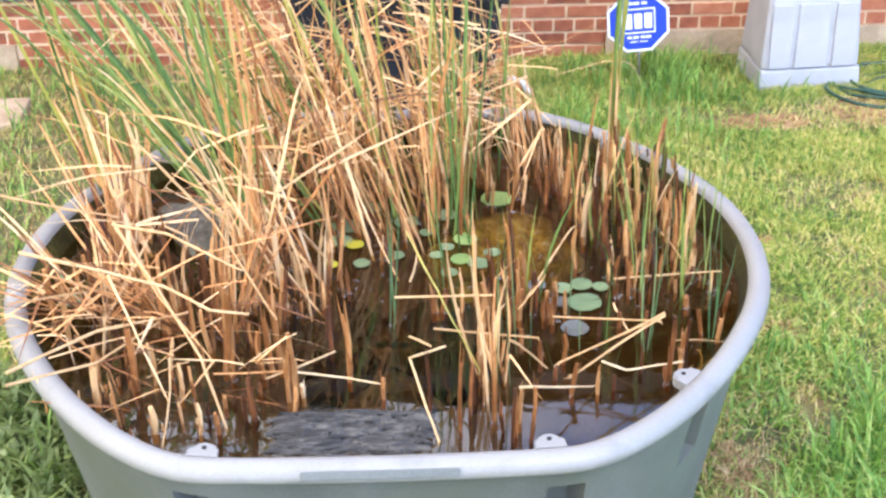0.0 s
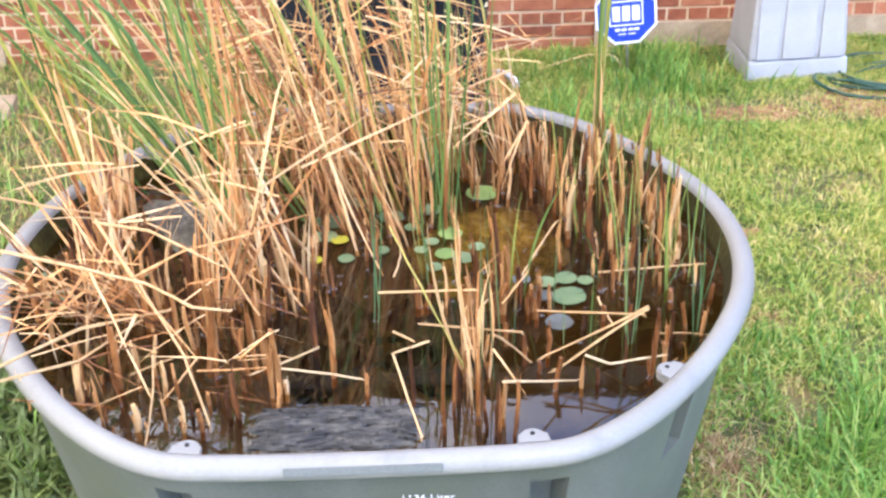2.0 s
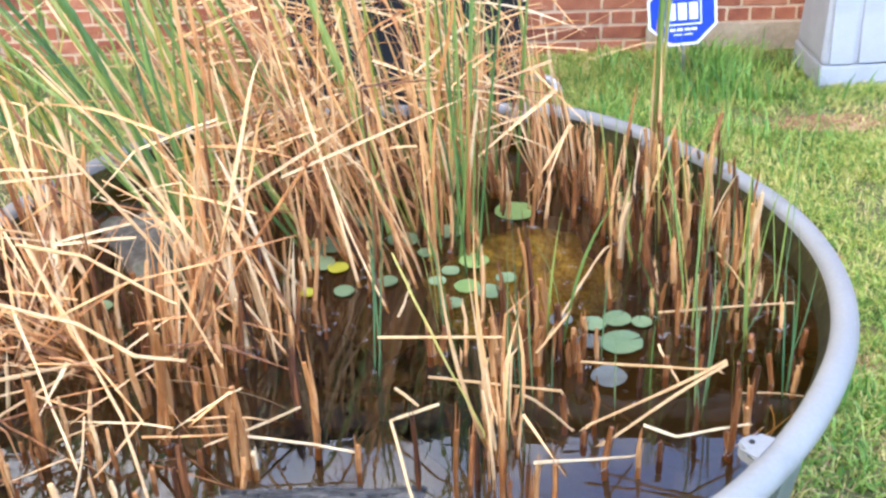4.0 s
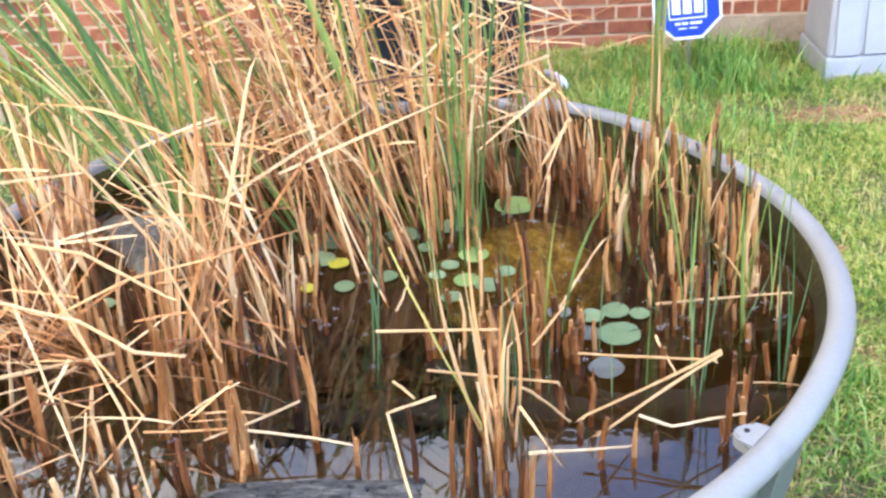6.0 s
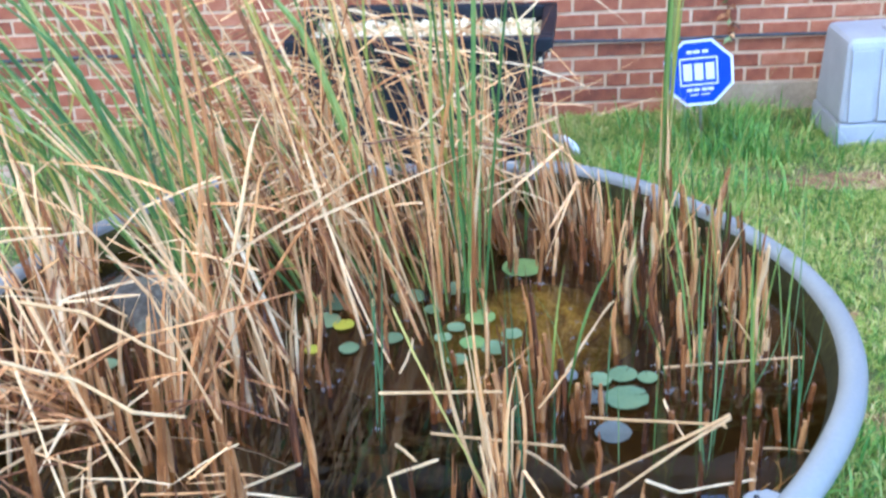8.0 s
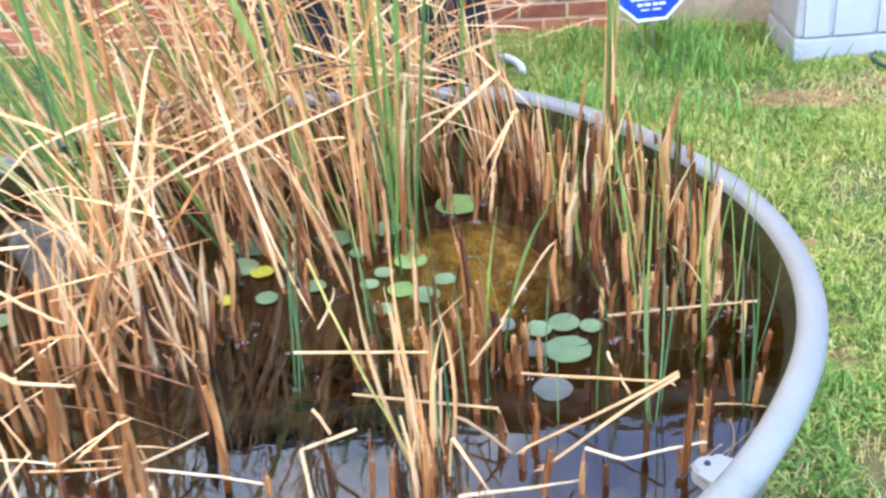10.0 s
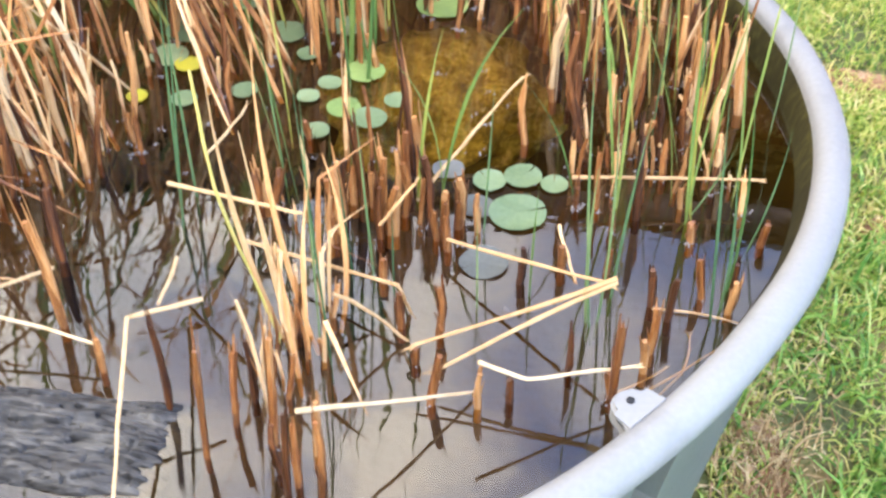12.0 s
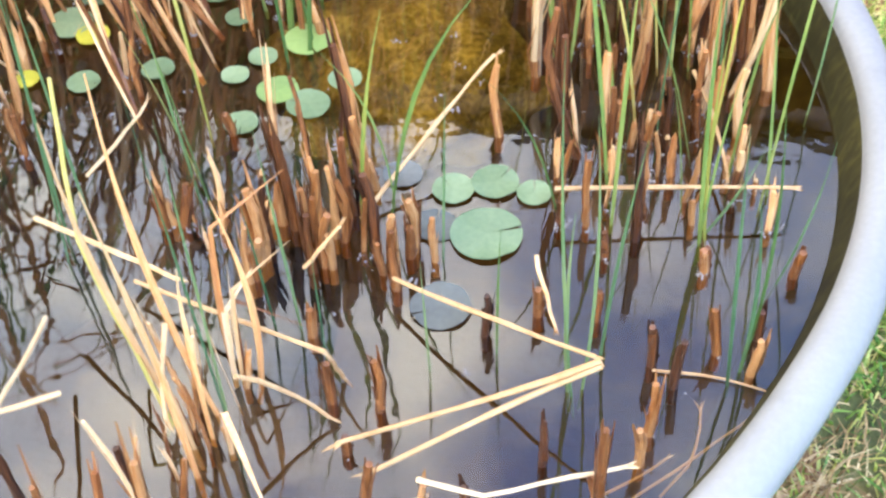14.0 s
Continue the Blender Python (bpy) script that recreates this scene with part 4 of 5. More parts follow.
for i, (x, y, s) in enumerate([(-0.88, 2.36, 0.13), (-1.00, 2.52, 0.14), (-0.92, 2.20, 0.16), (-1.10, 2.72, 0.12), (-0.82, 2.12, 0.13), (-1.06, 2.38, 0.13), (-1.16, 2.95, 0.12), (-0.96, 2.64, 0.12), (-0.80, 2.26, 0.13), (-0.98, 2.28, 0.12), (-0.90, 2.05, 0.14), (-1.04, 2.12, 0.13), (-0.78, 2.00, 0.12)]):
    broad_weed(x, y, i + 60, 24, s * 0.42)

# ---------------------------------------------------------------- reeds
RND = random.Random(17)


def dry_leaf(clump, base, length, az, lean, width, broken=False, material=None, kick=0.0, name="dry_leaf"):
    """One leaf from base (in the clump's space): az its direction, lean its angle off the vertical."""
    d = Vector((math.cos(az), math.sin(az), 0))
    b = Vector(base)
    pts = []
    n = 8
    brk = RND.uniform(0.45, 0.75) if broken else 2
    ang = lean
    p = b.copy()
    pts.append(p.copy())
    after = RND.uniform(1.3, 2.2)
    for i in range(1, n):
        k = i / (n - 1)
        a = ang + kick * k * k
        if k > brk:
            a = after
        p = p + (d * math.sin(a) + Vector((0, 0, math.cos(a)))) * (length / (n - 1))
        if p.z < 0.004:
            p.z = 0.004 + RND.uniform(0, 0.004)
        pts.append(p.copy())
    side = Vector((-d.y, d.x, 0)) * math.cos(RND.uniform(-1, 1)) + d * math.sin(RND.uniform(-1.2, 1.2))
    v, f = leaf_strip(pts, width, 0.4, 0.12, RND.uniform(-0.8, 0.8), side.normalized())
    put(name, mesh_of(name, v, f, material or M_DRY), clump)


def stub_mesh(h, r, lean, material=M_STUB):
    """A cut stalk: an oval core, soaked dark below and dry above, with torn sheaths round it."""
    top = Vector((lean[0], lean[1], h))
    r *= 0.88
    soak = min(0.8, RND.uniform(0.012, 0.045) / h)
    bow = Vector((RND.gauss(0, 0.03), RND.gauss(0, 0.03), 0)) * h
    v, f = tube([(0, 0, -0.022), (0, 0, 0), top * soak + bow * 0.5, top * max(0.7, soak + 0.1) + bow, top * 0.97], [r * 1.25, r * 1.2, r * 1.05, r * 0.95, r * 0.8], 7)
    wet = set(range(14))
    for k in range(RND.choice((4, 5, 6, 7))):
        a = RND.uniform(0, 6.28)
        o = Vector((math.cos(a), math.sin(a), 0)) * r * 1.15
        hh = RND.uniform(0.25, 1.30)
        pts = [o, o * 1.15 + top * hh * 0.5 + bow, o * RND.uniform(1.1, 1.8) + top * hh]
        lv, lf = leaf_strip(pts, r * RND.uniform(0.6, 1.15), 0.5, 0.2, 0, Vector((-o.y, o.x, 0)).normalized())
        n = len(v)
        if hh < 0.6:
            wet.update(range(len(f), len(f) + len(lf)))
        v += lv
        f += [tuple(i + n for i in q) for q in lf]
    me = mesh_of("stub", v, f, material)
    me.materials.append(M_WET)
    me.polygons.foreach_set("material_index", [1 if i in wet else 0 for i in range(len(f))])
    return me


def clump_at(x, y, label):
    return thing("reed_clump", (x, y, WATER_Z), label, "reeds", "reed clumps in the tank")


def fill(clump, shoots, rx, ry, lo, hi, az, az_spread, lean, lean_spread, width=(0.0018, 0.0044), broken=0.3, leaves=(4, 7)):
    """Dry shoots spread over an oval round the clump's middle, each a fan of leaves."""
    for i in range(shoots):
        a, r = RND.uniform(0, 6.283), math.sqrt(RND.random())
        base = (rx * r * math.cos(a), ry * r * math.sin(a), -0.012)
        at = clump.matrix_basis.translation
        if math.hypot((at.x + base[0] + 0.41) / 0.11, (at.y + base[1] - 2.77) / 0.16) < 1:
            continue
        saz, slean = az + RND.gauss(0, az_spread), max(0.02, RND.gauss(lean, lean_spread))
        if lo > 0.2:
            dry_leaf(clump, base, RND.uniform(0.16, 0.34), saz, max(0, slean * 0.5), RND.uniform(0.003, 0.0055), False, M_STUB if i % 2 else M_DRY, 0.0, "sheath")
            dry_leaf(clump, (base[0] + 0.004, base[1] - 0.004, base[2]), RND.uniform(0.05, 0.14), saz, max(0, slean * 0.5), RND.uniform(0.003, 0.0055), False, M_WET, 0.0, "sheath")
        for k in range(RND.randint(*leaves)):
            dry_leaf(clump, (base[0] + RND.uniform(-0.008, 0.008), base[1] + RND.uniform(-0.008, 0.008), base[2]), RND.uniform(lo, hi), saz + RND.gauss(0, 0.5), max(0.0, slean + RND.gauss(0, 0.10)),
                     RND.uniform(*width), RND.random() < broken, M_PALE if RND.random() < 0.25 else M_DRY, RND.uniform(-0.15, 0.45))


def greens(clump, count, rx, ry, lo, hi, az, az_spread, lean, lean_spread, width=(0.003, 0.006), yellow=0.25):
    for i in range(count):
        a, r = RND.uniform(0, 6.283), math.sqrt(RND.random())
        dry_leaf(clump, (rx * r * math.cos(a), ry * r * math.sin(a), -0.012), RND.uniform(lo, hi), az + RND.gauss(0, az_spread), max(0.0, RND.gauss(lean, lean_spread)), RND.uniform(*width), False,
                 M_YELLOW if RND.random() < yellow else M_GREEN, RND.uniform(0.0, 0.55), "green_leaf")


STUB_AT = []


def stubs(clump, count, rx, ry, lo, hi, r=(0.0024, 0.0055)):
    for i in range(count):
        a, q = RND.uniform(0, 6.283), math.sqrt(RND.random())
        h = lo + (hi - lo) * RND.random() ** 1.6
        at = (rx * q * math.cos(a), ry * q * math.sin(a), 0)
        STUB_AT.append(clump.matrix_basis.translation + Vector(at))
        put("stub", stub_mesh(h, RND.uniform(*r) * RND.choice((0.7, 0.8, 1.0)), (RND.gauss(0, 0.08) * h, RND.gauss(0, 0.08) * h), RND.choice((M_STUB, M_STUB, M_STUB, M_WET, M_WET, M_DRY)) if RND.random() < 0.93 else M_PALE), clump, at)


def spray(clump, rows, mates=3, spread=0.045, green=False, dead=0.3):
    """Leaves from base to top, each with a few neighbours that part from it; some break over at the tip."""
    o = clump.matrix_basis.translation
    for bx, by, tx, ty, tz, w in rows:
        for k in range(1 + mates):
            j = 1.0 if k else 0.25
            b = Vector((bx + RND.gauss(0, 0.024) * j, by + RND.gauss(0, 0.040) * j, WATER_Z - 0.012))
            t = Vector((bx + (tx - bx) * (1.35 if green else 1.0) + RND.gauss(0, spread) * j, ty + RND.gauss(0, 0.09) * j, WATER_Z + (tz - WATER_Z) * (1 + RND.uniform(-0.35, 0.22) * j)))
            pts = bend(b - o, t - o, 0.0, 7, (RND.gauss(0, 0.012), RND.gauss(0, 0.012), 0))
            d = (pts[-1] - pts[-2]).normalized()
            if green:
                d = (d + Vector((-0.18, 0, -0.05))).normalized()
                step, fall = RND.uniform(0.03, 0.09), 0.22
            elif RND.random() < dead:
                a = RND.uniform(-0.7, 0.9) + (math.pi if RND.random() < 0.4 else 0.0)
                d = (Vector((math.cos(a), math.sin(a), RND.uniform(-0.9, 0.45)))).normalized()
                step, fall = RND.uniform(0.02, 0.07), 0.12
            else:
                step, fall = RND.uniform(0.01, 0.04), 0.25
            for q in range(4):
                d = (d + Vector((RND.gauss(0, 0.06), RND.gauss(0, 0.06), -fall * RND.random()))).normalized()
                p = pts[-1] + d * step
                p.z = max(p.z, 0.004)
                pts.append(p)
            if green:
                m = RND.choice((M_GREEN, M_GREEN, M_GREEN, M_YELLOW, M_DRY))
            else:
                m = RND.choice((M_DRY, M_DRY, M_DRY, M_PALE, M_STUB))
            side = Vector((1, RND.uniform(-0.8, 0.8), 0)).normalized()
            name = "green_leaf" if green else "dry_leaf"
            put(name, mesh_of(name, *leaf_strip(pts, w * (RND.uniform(0.4, 0.95) if green else RND.uniform(0.35, 0.8)) * (1.0 if k else 1.1), 0.4, 0.12, RND.uniform(-0.8, 0.8), side), m), clump)
            if not green:
                dry_leaf(clump, b - o, RND.uniform(0.12, 0.30), math.atan2(t.y - b.y, t.x - b.x), math.atan2(math.hypot(t.x - b.x, t.y - b.y), t.z - b.z), w * RND.uniform(0.5, 1.0), False, RND.choice((M_STUB, M_STUB, M_DRY, M_WET, M_WET)), 0.0, "sheath")


def tangle(clump, count, box, lo=0.08, hi=0.34, width=(0.0012, 0.0032), flat=0.5):
    """Broken leaves caught in the stand, lying across each other at all angles."""
    o = clump.matrix_basis.translation
    for i in range(count):
        p = Vector((RND.uniform(box[0], box[1]), RND.uniform(box[2], box[3]), RND.uniform(box[4], box[5])))
        a = RND.uniform(-0.6, 0.6) + (math.pi if RND.random() < 0.5 else 0.0)
        d = Vector((math.cos(a), math.sin(a), RND.gauss(0.05, flat))).normalized()
        step = RND.uniform(lo, hi) / 7
        pts = [p - o]
        bent = RND.randrange(3, 12)
        for q in range(7):
            if q == bent:
                d = Vector((RND.uniform(-1, 1), RND.uniform(-0.6, 0.6), RND.uniform(-1, 0.2))).normalized()
            d = (d + Vector((RND.gauss(0, 0.05), RND.gauss(0, 0.05), RND.gauss(-0.05, 0.04)))).normalized()
            pts.append(pts[-1] + d * step)
        put("broken_leaf", mesh_of("broken_leaf", *leaf_strip(pts, RND.uniform(*width), 0.4, 0.15, RND.uniform(-1, 1)), RND.choice((M_DRY, M_DRY, M_PALE))), clump)


LEFT, RIGHT = math.pi, 0.0
# back left: a brown stand between the rock and the rim
c = clump_at(-0.57, 2.80, "thick stand of dry brown reeds at the tank edge")
spray(c, [(-0.549, 2.700, -0.581, 2.70, 0.93, 0.0069), (-0.526, 2.789, -0.539, 2.79, 0.95, 0.0053), (-0.532, 2.766, -0.528, 2.77, 0.76, 0.0070), (-0.582, 2.658, -0.595, 2.66, 0.90, 0.0057), (-0.54, 2.836, -0.541, 2.84, 0.85, 0.0048), (-0.61, 2.72, -0.63, 2.72, 0.84, 0.006), (-0.60, 2.83, -0.66, 2.86, 0.92, 0.005)], 2, 0.08)
fill(c, 9, 0.07, 0.12, 0.14, 0.32, LEFT, 1.6, 0.14, 0.12, (0.003, 0.007), 0.3, (3, 5))
c = clump_at(-0.64, 3.04, "long green blades at the back edge of the tank")
spray(c, [(-0.66, 3.02, -0.742, 3.05, 1.02, 0.0065), (-0.66, 3.0, -0.724, 3.0, 1.10, 0.0064), (-0.650, 2.97, -0.735, 2.95, 1.20, 0.0057), (-0.63, 3.05, -0.624, 3.06, 1.02, 0.0039), (-0.58, 3.0, -0.72, 3.02, 1.24, 0.005)], 2, 0.06, True)
fill(c, 2, 0.04, 0.05, 0.20, 0.5, LEFT, 1.6, 0.2, 0.14, (0.0025, 0.006), 0.5, (3, 5))
c = clump_at(-0.24, 3.16, "dry broken reeds behind the rock")
fill(c, 9, 0.11, 0.08, 0.20, 0.60, LEFT, 0.9, 0.40, 0.25, (0.002, 0.005), 0.6)
greens(c, 8, 0.14, 0.10, 0.7, 1.1, LEFT, 0.6, 0.32, 0.14, (0.003, 0.006))
tangle(c, 14, (-0.40, -0.10, 2.98, 3.28, 0.68, 0.98))
# middle left: green above, dry below
c = clump_at(-0.26, 2.70, "tall leaning reeds, dry below and green above")
spray(c, [(-0.261, 2.776, -0.478, 2.77, 1.27, 0.0057), (-0.266, 2.730, -0.424, 2.73, 1.13, 0.0068), (-0.246, 2.752, -0.387, 2.75, 1.06, 0.0051), (-0.284, 2.777, -0.552, 2.77, 1.25, 0.0057), (-0.230, 2.641, -0.323, 2.64, 1.31, 0.0049), (-0.273, 2.777, -0.331, 2.78, 1.18, 0.0046), (-0.205, 2.869, -0.383, 2.87, 1.30, 0.0071), (-0.201, 2.750, -0.259, 2.75, 1.28, 0.0045), (-0.29, 2.85, -0.60, 2.9, 1.2, 0.006), (-0.10, 2.85, -0.36, 2.88, 1.3, 0.006), (-0.02, 2.9, -0.24, 2.95, 1.3, 0.006)], 3, 0.06, True)
spray(c, [(-0.192, 2.517, -0.230, 2.52, 0.90, 0.0063), (-0.148, 2.496, -0.202, 2.50, 0.86, 0.0047), (-0.241, 2.642, -0.297, 2.64, 0.85, 0.0060), (-0.270, 2.686, -0.293, 2.69, 0.81, 0.0078), (-0.245, 2.462, -0.272, 2.46, 0.79, 0.0052), (-0.230, 2.462, -0.116, 2.46, 1.01, 0.0047), (-0.235, 2.60, -0.30, 2.60, 0.98, 0.006), (-0.20, 2.66, -0.26, 2.66, 0.92, 0.006)], 2, 0.06)
stubs(c, 12, 0.10, 0.16, 0.05, 0.2, (0.003, 0.007))
spray(c, [(-0.30, 2.90, -0.66, 2.95, 1.15, 0.004), (-0.24, 2.95, -0.56, 3.0, 1.22, 0.004), (-0.16, 2.92, -0.46, 2.95, 1.25, 0.004), (-0.20, 2.80, -0.52, 2.8, 1.10, 0.004)], 4, 0.06, False, 0.5)
tangle(c, 26, (-0.50, -0.12, 2.45, 2.80, 0.66, 0.98))
# centre: the thick stand, leaning one way
c = clump_at(-0.04, 2.68, "dense stand of dry reeds leaning over the pond")
spray(c, [(-0.104, 2.573, -0.182, 2.57, 0.86, 0.0053), (-0.100, 2.437, -0.169, 2.44, 0.80, 0.0051), (0.059, 2.692, -0.175, 2.69, 1.12, 0.0050), (0.069, 2.714, -0.026, 2.71, 0.96, 0.0050), (0.00, 2.763, -0.127, 2.76, 0.95, 0.0051), (0.029, 2.738, -0.066, 2.74, 0.88, 0.0050), (0.067, 2.759, 0.021, 2.76, 0.94, 0.0045), (-0.068, 2.766, -0.156, 2.76, 0.98, 0.0051), (-0.089, 2.744, -0.053, 2.75, 1.21, 0.0039), (-0.14, 2.72, -0.21, 2.72, 0.95, 0.006), (-0.03, 2.80, -0.14, 2.80, 1.05, 0.005)], 2, 0.07, False, 0.45)
stubs(c, 22, 0.17, 0.16, 0.05, 0.18, (0.003, 0.006))
c = clump_at(0.16, 2.76, "dry reeds with broken crossing leaves")
spray(c, [(0.131, 2.645, -0.059, 2.64, 1.07, 0.0049), (0.112, 2.757, 0.038, 2.76, 0.87, 0.0051), (0.167, 2.849, 0.080, 2.85, 0.91, 0.0052), (0.179, 2.754, 0.120, 2.75, 0.89, 0.0056), (0.235, 2.751, 0.235, 2.75, 0.98, 0.0050), (0.260, 2.845, 0.211, 2.84, 0.91, 0.0046)], 1, 0.05, False, 0.45)
spray(c, [(0.087, 2.854, -0.058, 2.85, 1.15, 0.0069), (0.098, 2.853, 0.013, 2.85, 1.08, 0.0046), (0.224, 2.752, 0.246, 2.75, 1.31, 0.0067), (0.246, 2.750, 0.221, 2.75, 1.29, 0.0045), (0.256, 2.705, 0.298, 2.71, 1.26, 0.0044), (0.179, 2.801, 0.155, 2.80, 1.16, 0.0045), (0.040, 2.856, 0.00, 2.86, 1.23, 0.0046), (0.133, 2.851, 0.083, 2.85, 1.21, 0.0046)], 1, 0.10, True)
tangle(c, 40, (-0.1, 0.36, 2.78, 3.08, 0.74, 1.12))
c = clump_at(-0.08, 3.04, "tangle of dry broken reeds by the back rim")
fill(c, 16, 0.18, 0.14, 0.28, 0.80, LEFT, 0.9, 0.36, 0.20, (0.002, 0.005), 0.55)
greens(c, 12, 0.18, 0.14, 0.7, 1.1, LEFT, 0.6, 0.30, 0.14, (0.003, 0.006))
tangle(c, 58, (-0.35, 0.15, 2.85, 3.25, 0.74, 1.15))
c = clump_at(0.16, 3.08, "dry reeds bending across each other by the back rim")
fill(c, 15, 0.15, 0.13, 0.28, 0.80, LEFT, 1.1, 0.30, 0.20, (0.002, 0.005), 0.55)
greens(c, 10, 0.14, 0.12, 0.65, 1.1, LEFT, 0.6, 0.26, 0.12, (0.003, 0.006))
tangle(c, 36, (0.0, 0.42, 2.95, 3.28, 0.74, 1.08))
c = clump_at(0.36, 3.10, "standing dry reeds bending over at the top")
fill(c, 13, 0.12, 0.12, 0.28, 0.65, LEFT, 1.2, 0.20, 0.13, (0.002, 0.005), 0.5)
greens(c, 9, 0.12, 0.12, 0.5, 0.9, LEFT, 1.2, 0.14, 0.1, (0.002, 0.0045))
c = clump_at(0.53, 3.10, "sparse dry reeds bent over the rim")
fill(c, 3, 0.10, 0.12, 0.25, 0.5, LEFT, 1.5, 0.25, 0.15, (0.002, 0.004), 0.5, (2, 4))
stubs(c, 14, 0.12, 0.12, 0.06, 0.16)
c = clump_at(0.42, 3.02, "dark wet cut stalks under the back rim")
stubs(c, 30, 0.16, 0.14, 0.04, 0.15, (0.003, 0.006))
c = clump_at(0.24, 2.84, "upright green blades among cut stalks")
greens(c, 9, 0.06, 0.07, 0.35, 0.75, LEFT, 1.5, 0.08, 0.06, (0.002, 0.0045))
stubs(c, 14, 0.14, 0.12, 0.06, 0.22)
# front left: fallen and leaning
c = clump_at(-0.54, 2.42, "collapsed dry reeds fallen over each other")
fill(c, 13, 0.15, 0.17, 0.28, 0.58, LEFT, 1.8, 0.75, 0.35, (0.002, 0.0055), 0.4, (3, 5))
stubs(c, 22, 0.18, 0.2, 0.06, 0.2)
c = clump_at(-0.30, 2.36, "brown cut stalks and dry leaning reeds")
fill(c, 4, 0.10, 0.10, 0.20, 0.42, RIGHT, 1.6, 0.35, 0.22, (0.002, 0.005))
stubs(c, 34, 0.16, 0.13, 0.06, 0.22, (0.003, 0.0075))
c = clump_at(-0.15, 2.49, "brown cut stalks at the front of the stand")
stubs(c, 24, 0.16, 0.10, 0.04, 0.20, (0.0028, 0.0062))
fill(c, 3, 0.15, 0.08, 0.15, 0.32, RIGHT, 1.4, 0.30, 0.2, (0.002, 0.0045), 0.3, (1, 3))
c = clump_at(-0.36, 2.08, "cut reed stalks standing in the water")
stubs(c, 40, 0.26, 0.12, 0.02, 0.11)
tangle(c, 30, (-0.66, -0.08, 2.04, 2.42, 0.592, 0.76), 0.08, 0.26, (0.0010, 0.0026), 0.35)
fill(c, 3, 0.15, 0.06, 0.12, 0.3, LEFT, 1.8, 0.9, 0.3, leaves=(1, 2))
# right back: a field of cut stalks
c = clump_at(0.66, 2.84, "field of short cut reed stalks")
stubs(c, 105, 0.17, 0.25, 0.03, 0.19, (0.0026, 0.0062))
greens(c, 30, 0.15, 0.24, 0.20, 0.50, LEFT, 1.5, 0.07, 0.05, (0.0011, 0.0026))
fill(c, 5, 0.12, 0.2, 0.2, 0.4, LEFT, 1.5, 0.25, 0.18, leaves=(1, 2))
c = clump_at(0.68, 2.50, "short cut reed stalks by the tank wall")
stubs(c, 26, 0.13, 0.10, 0.02, 0.10)
greens(c, 10, 0.12, 0.12, 0.2, 0.45, LEFT, 1.5, 0.12, 0.08, (0.0014, 0.003))
c = clump_at(0.30, 2.48, "cut reed stalks in the middle of the pond")
stubs(c, 12, 0.17, 0.15, 0.03, 0.15)
greens(c, 6, 0.15, 0.12, 0.2, 0.4, LEFT, 1.5, 0.12, 0.06, (0.002, 0.004))
c = clump_at(0.275, 2.13, "tight cluster of cut dry stalks near the tank edge")
stubs(c, 15, 0.035, 0.11, 0.03, 0.20, (0.0022, 0.0042))
for k, (bx, by, tx, ty, tz) in enumerate(((0.29, 2.16, 0.245, 2.17, 0.96), (0.275, 2.12, 0.235, 2.13, 0.88), (0.31, 2.20, 0.30, 2.21, 0.80), (0.262, 2.15, 0.19, 2.18, 0.90), (0.285, 2.09, 0.27, 2.10, 0.76))):
    dry = bend((bx - 0.275, by - 2.13, -0.03), (tx - 0.275, ty - 2.13, tz - WATER_Z), 0.0, 8, (0.015 * (k % 3 - 1), 0, 0))
    put("dry_leaf", mesh_of("dry_leaf", *leaf_strip(dry, 0.0034, 0.4, 0.2, 0.3, Vector((1, 0.2, 0)).normalized()), M_PALE if k % 2 else M_DRY), c)
fill(c, 5, 0.035, 0.10, 0.14, 0.30, LEFT, 1.6, 0.08, 0.06, (0.002, 0.0035), 0.15, (1, 3))

# one tall shoot at the back of the tank, two of its leaves broken over
c = clump_at(0.655, 3.10, "tall single reed shoot, dry orange below and green above")
for k in range(9):
    dry_leaf(c, (RND.uniform(-0.010, 0.010), RND.uniform(-0.01, 0.01), -0.03), RND.uniform(0.26, 0.42), RND.uniform(0, 6), RND.uniform(0.0, 0.07), RND.uniform(0.0035, 0.0055), False, M_DRY if k % 3 else M_PALE, 0.02)
for k in range(6):
    dry_leaf(c, (0.004 + RND.uniform(-0.008, 0.012), 0, 0.1), RND.uniform(0.55, 0.85), RND.uniform(-1, 1), RND.uniform(0.0, 0.07), RND.uniform(0.004, 0.0065), False, M_GREEN if k % 3 else M_YELLOW, 0.04, "green_leaf")
for tip in (((0.0, 0.0, 0.20), (0.002, 0.0, 0.308), (-0.030, -0.005, 0.312), (-0.075, -0.01, 0.302), (-0.118, -0.015, 0.292), (-0.150, -0.015, 0.282), (-0.162, -0.015, 0.258), (-0.175, -0.015, 0.222)),
            ((0.0, 0.0, 0.16), (0.006, 0.0, 0.300), (0.022, 0.0, 0.306), (0.040, 0.0, 0.298), (0.055, 0.0, 0.280), (0.066, 0.0, 0.252), (0.072, 0.0, 0.222))):
    put("dry_leaf", mesh_of("dry_leaf", *leaf_strip(tip, 0.0028, 0.4, 0.3, 0.3, Vector((0.2, 1.0, 0)).normalized()), M_PALE), c, label="pale leaf broken over")

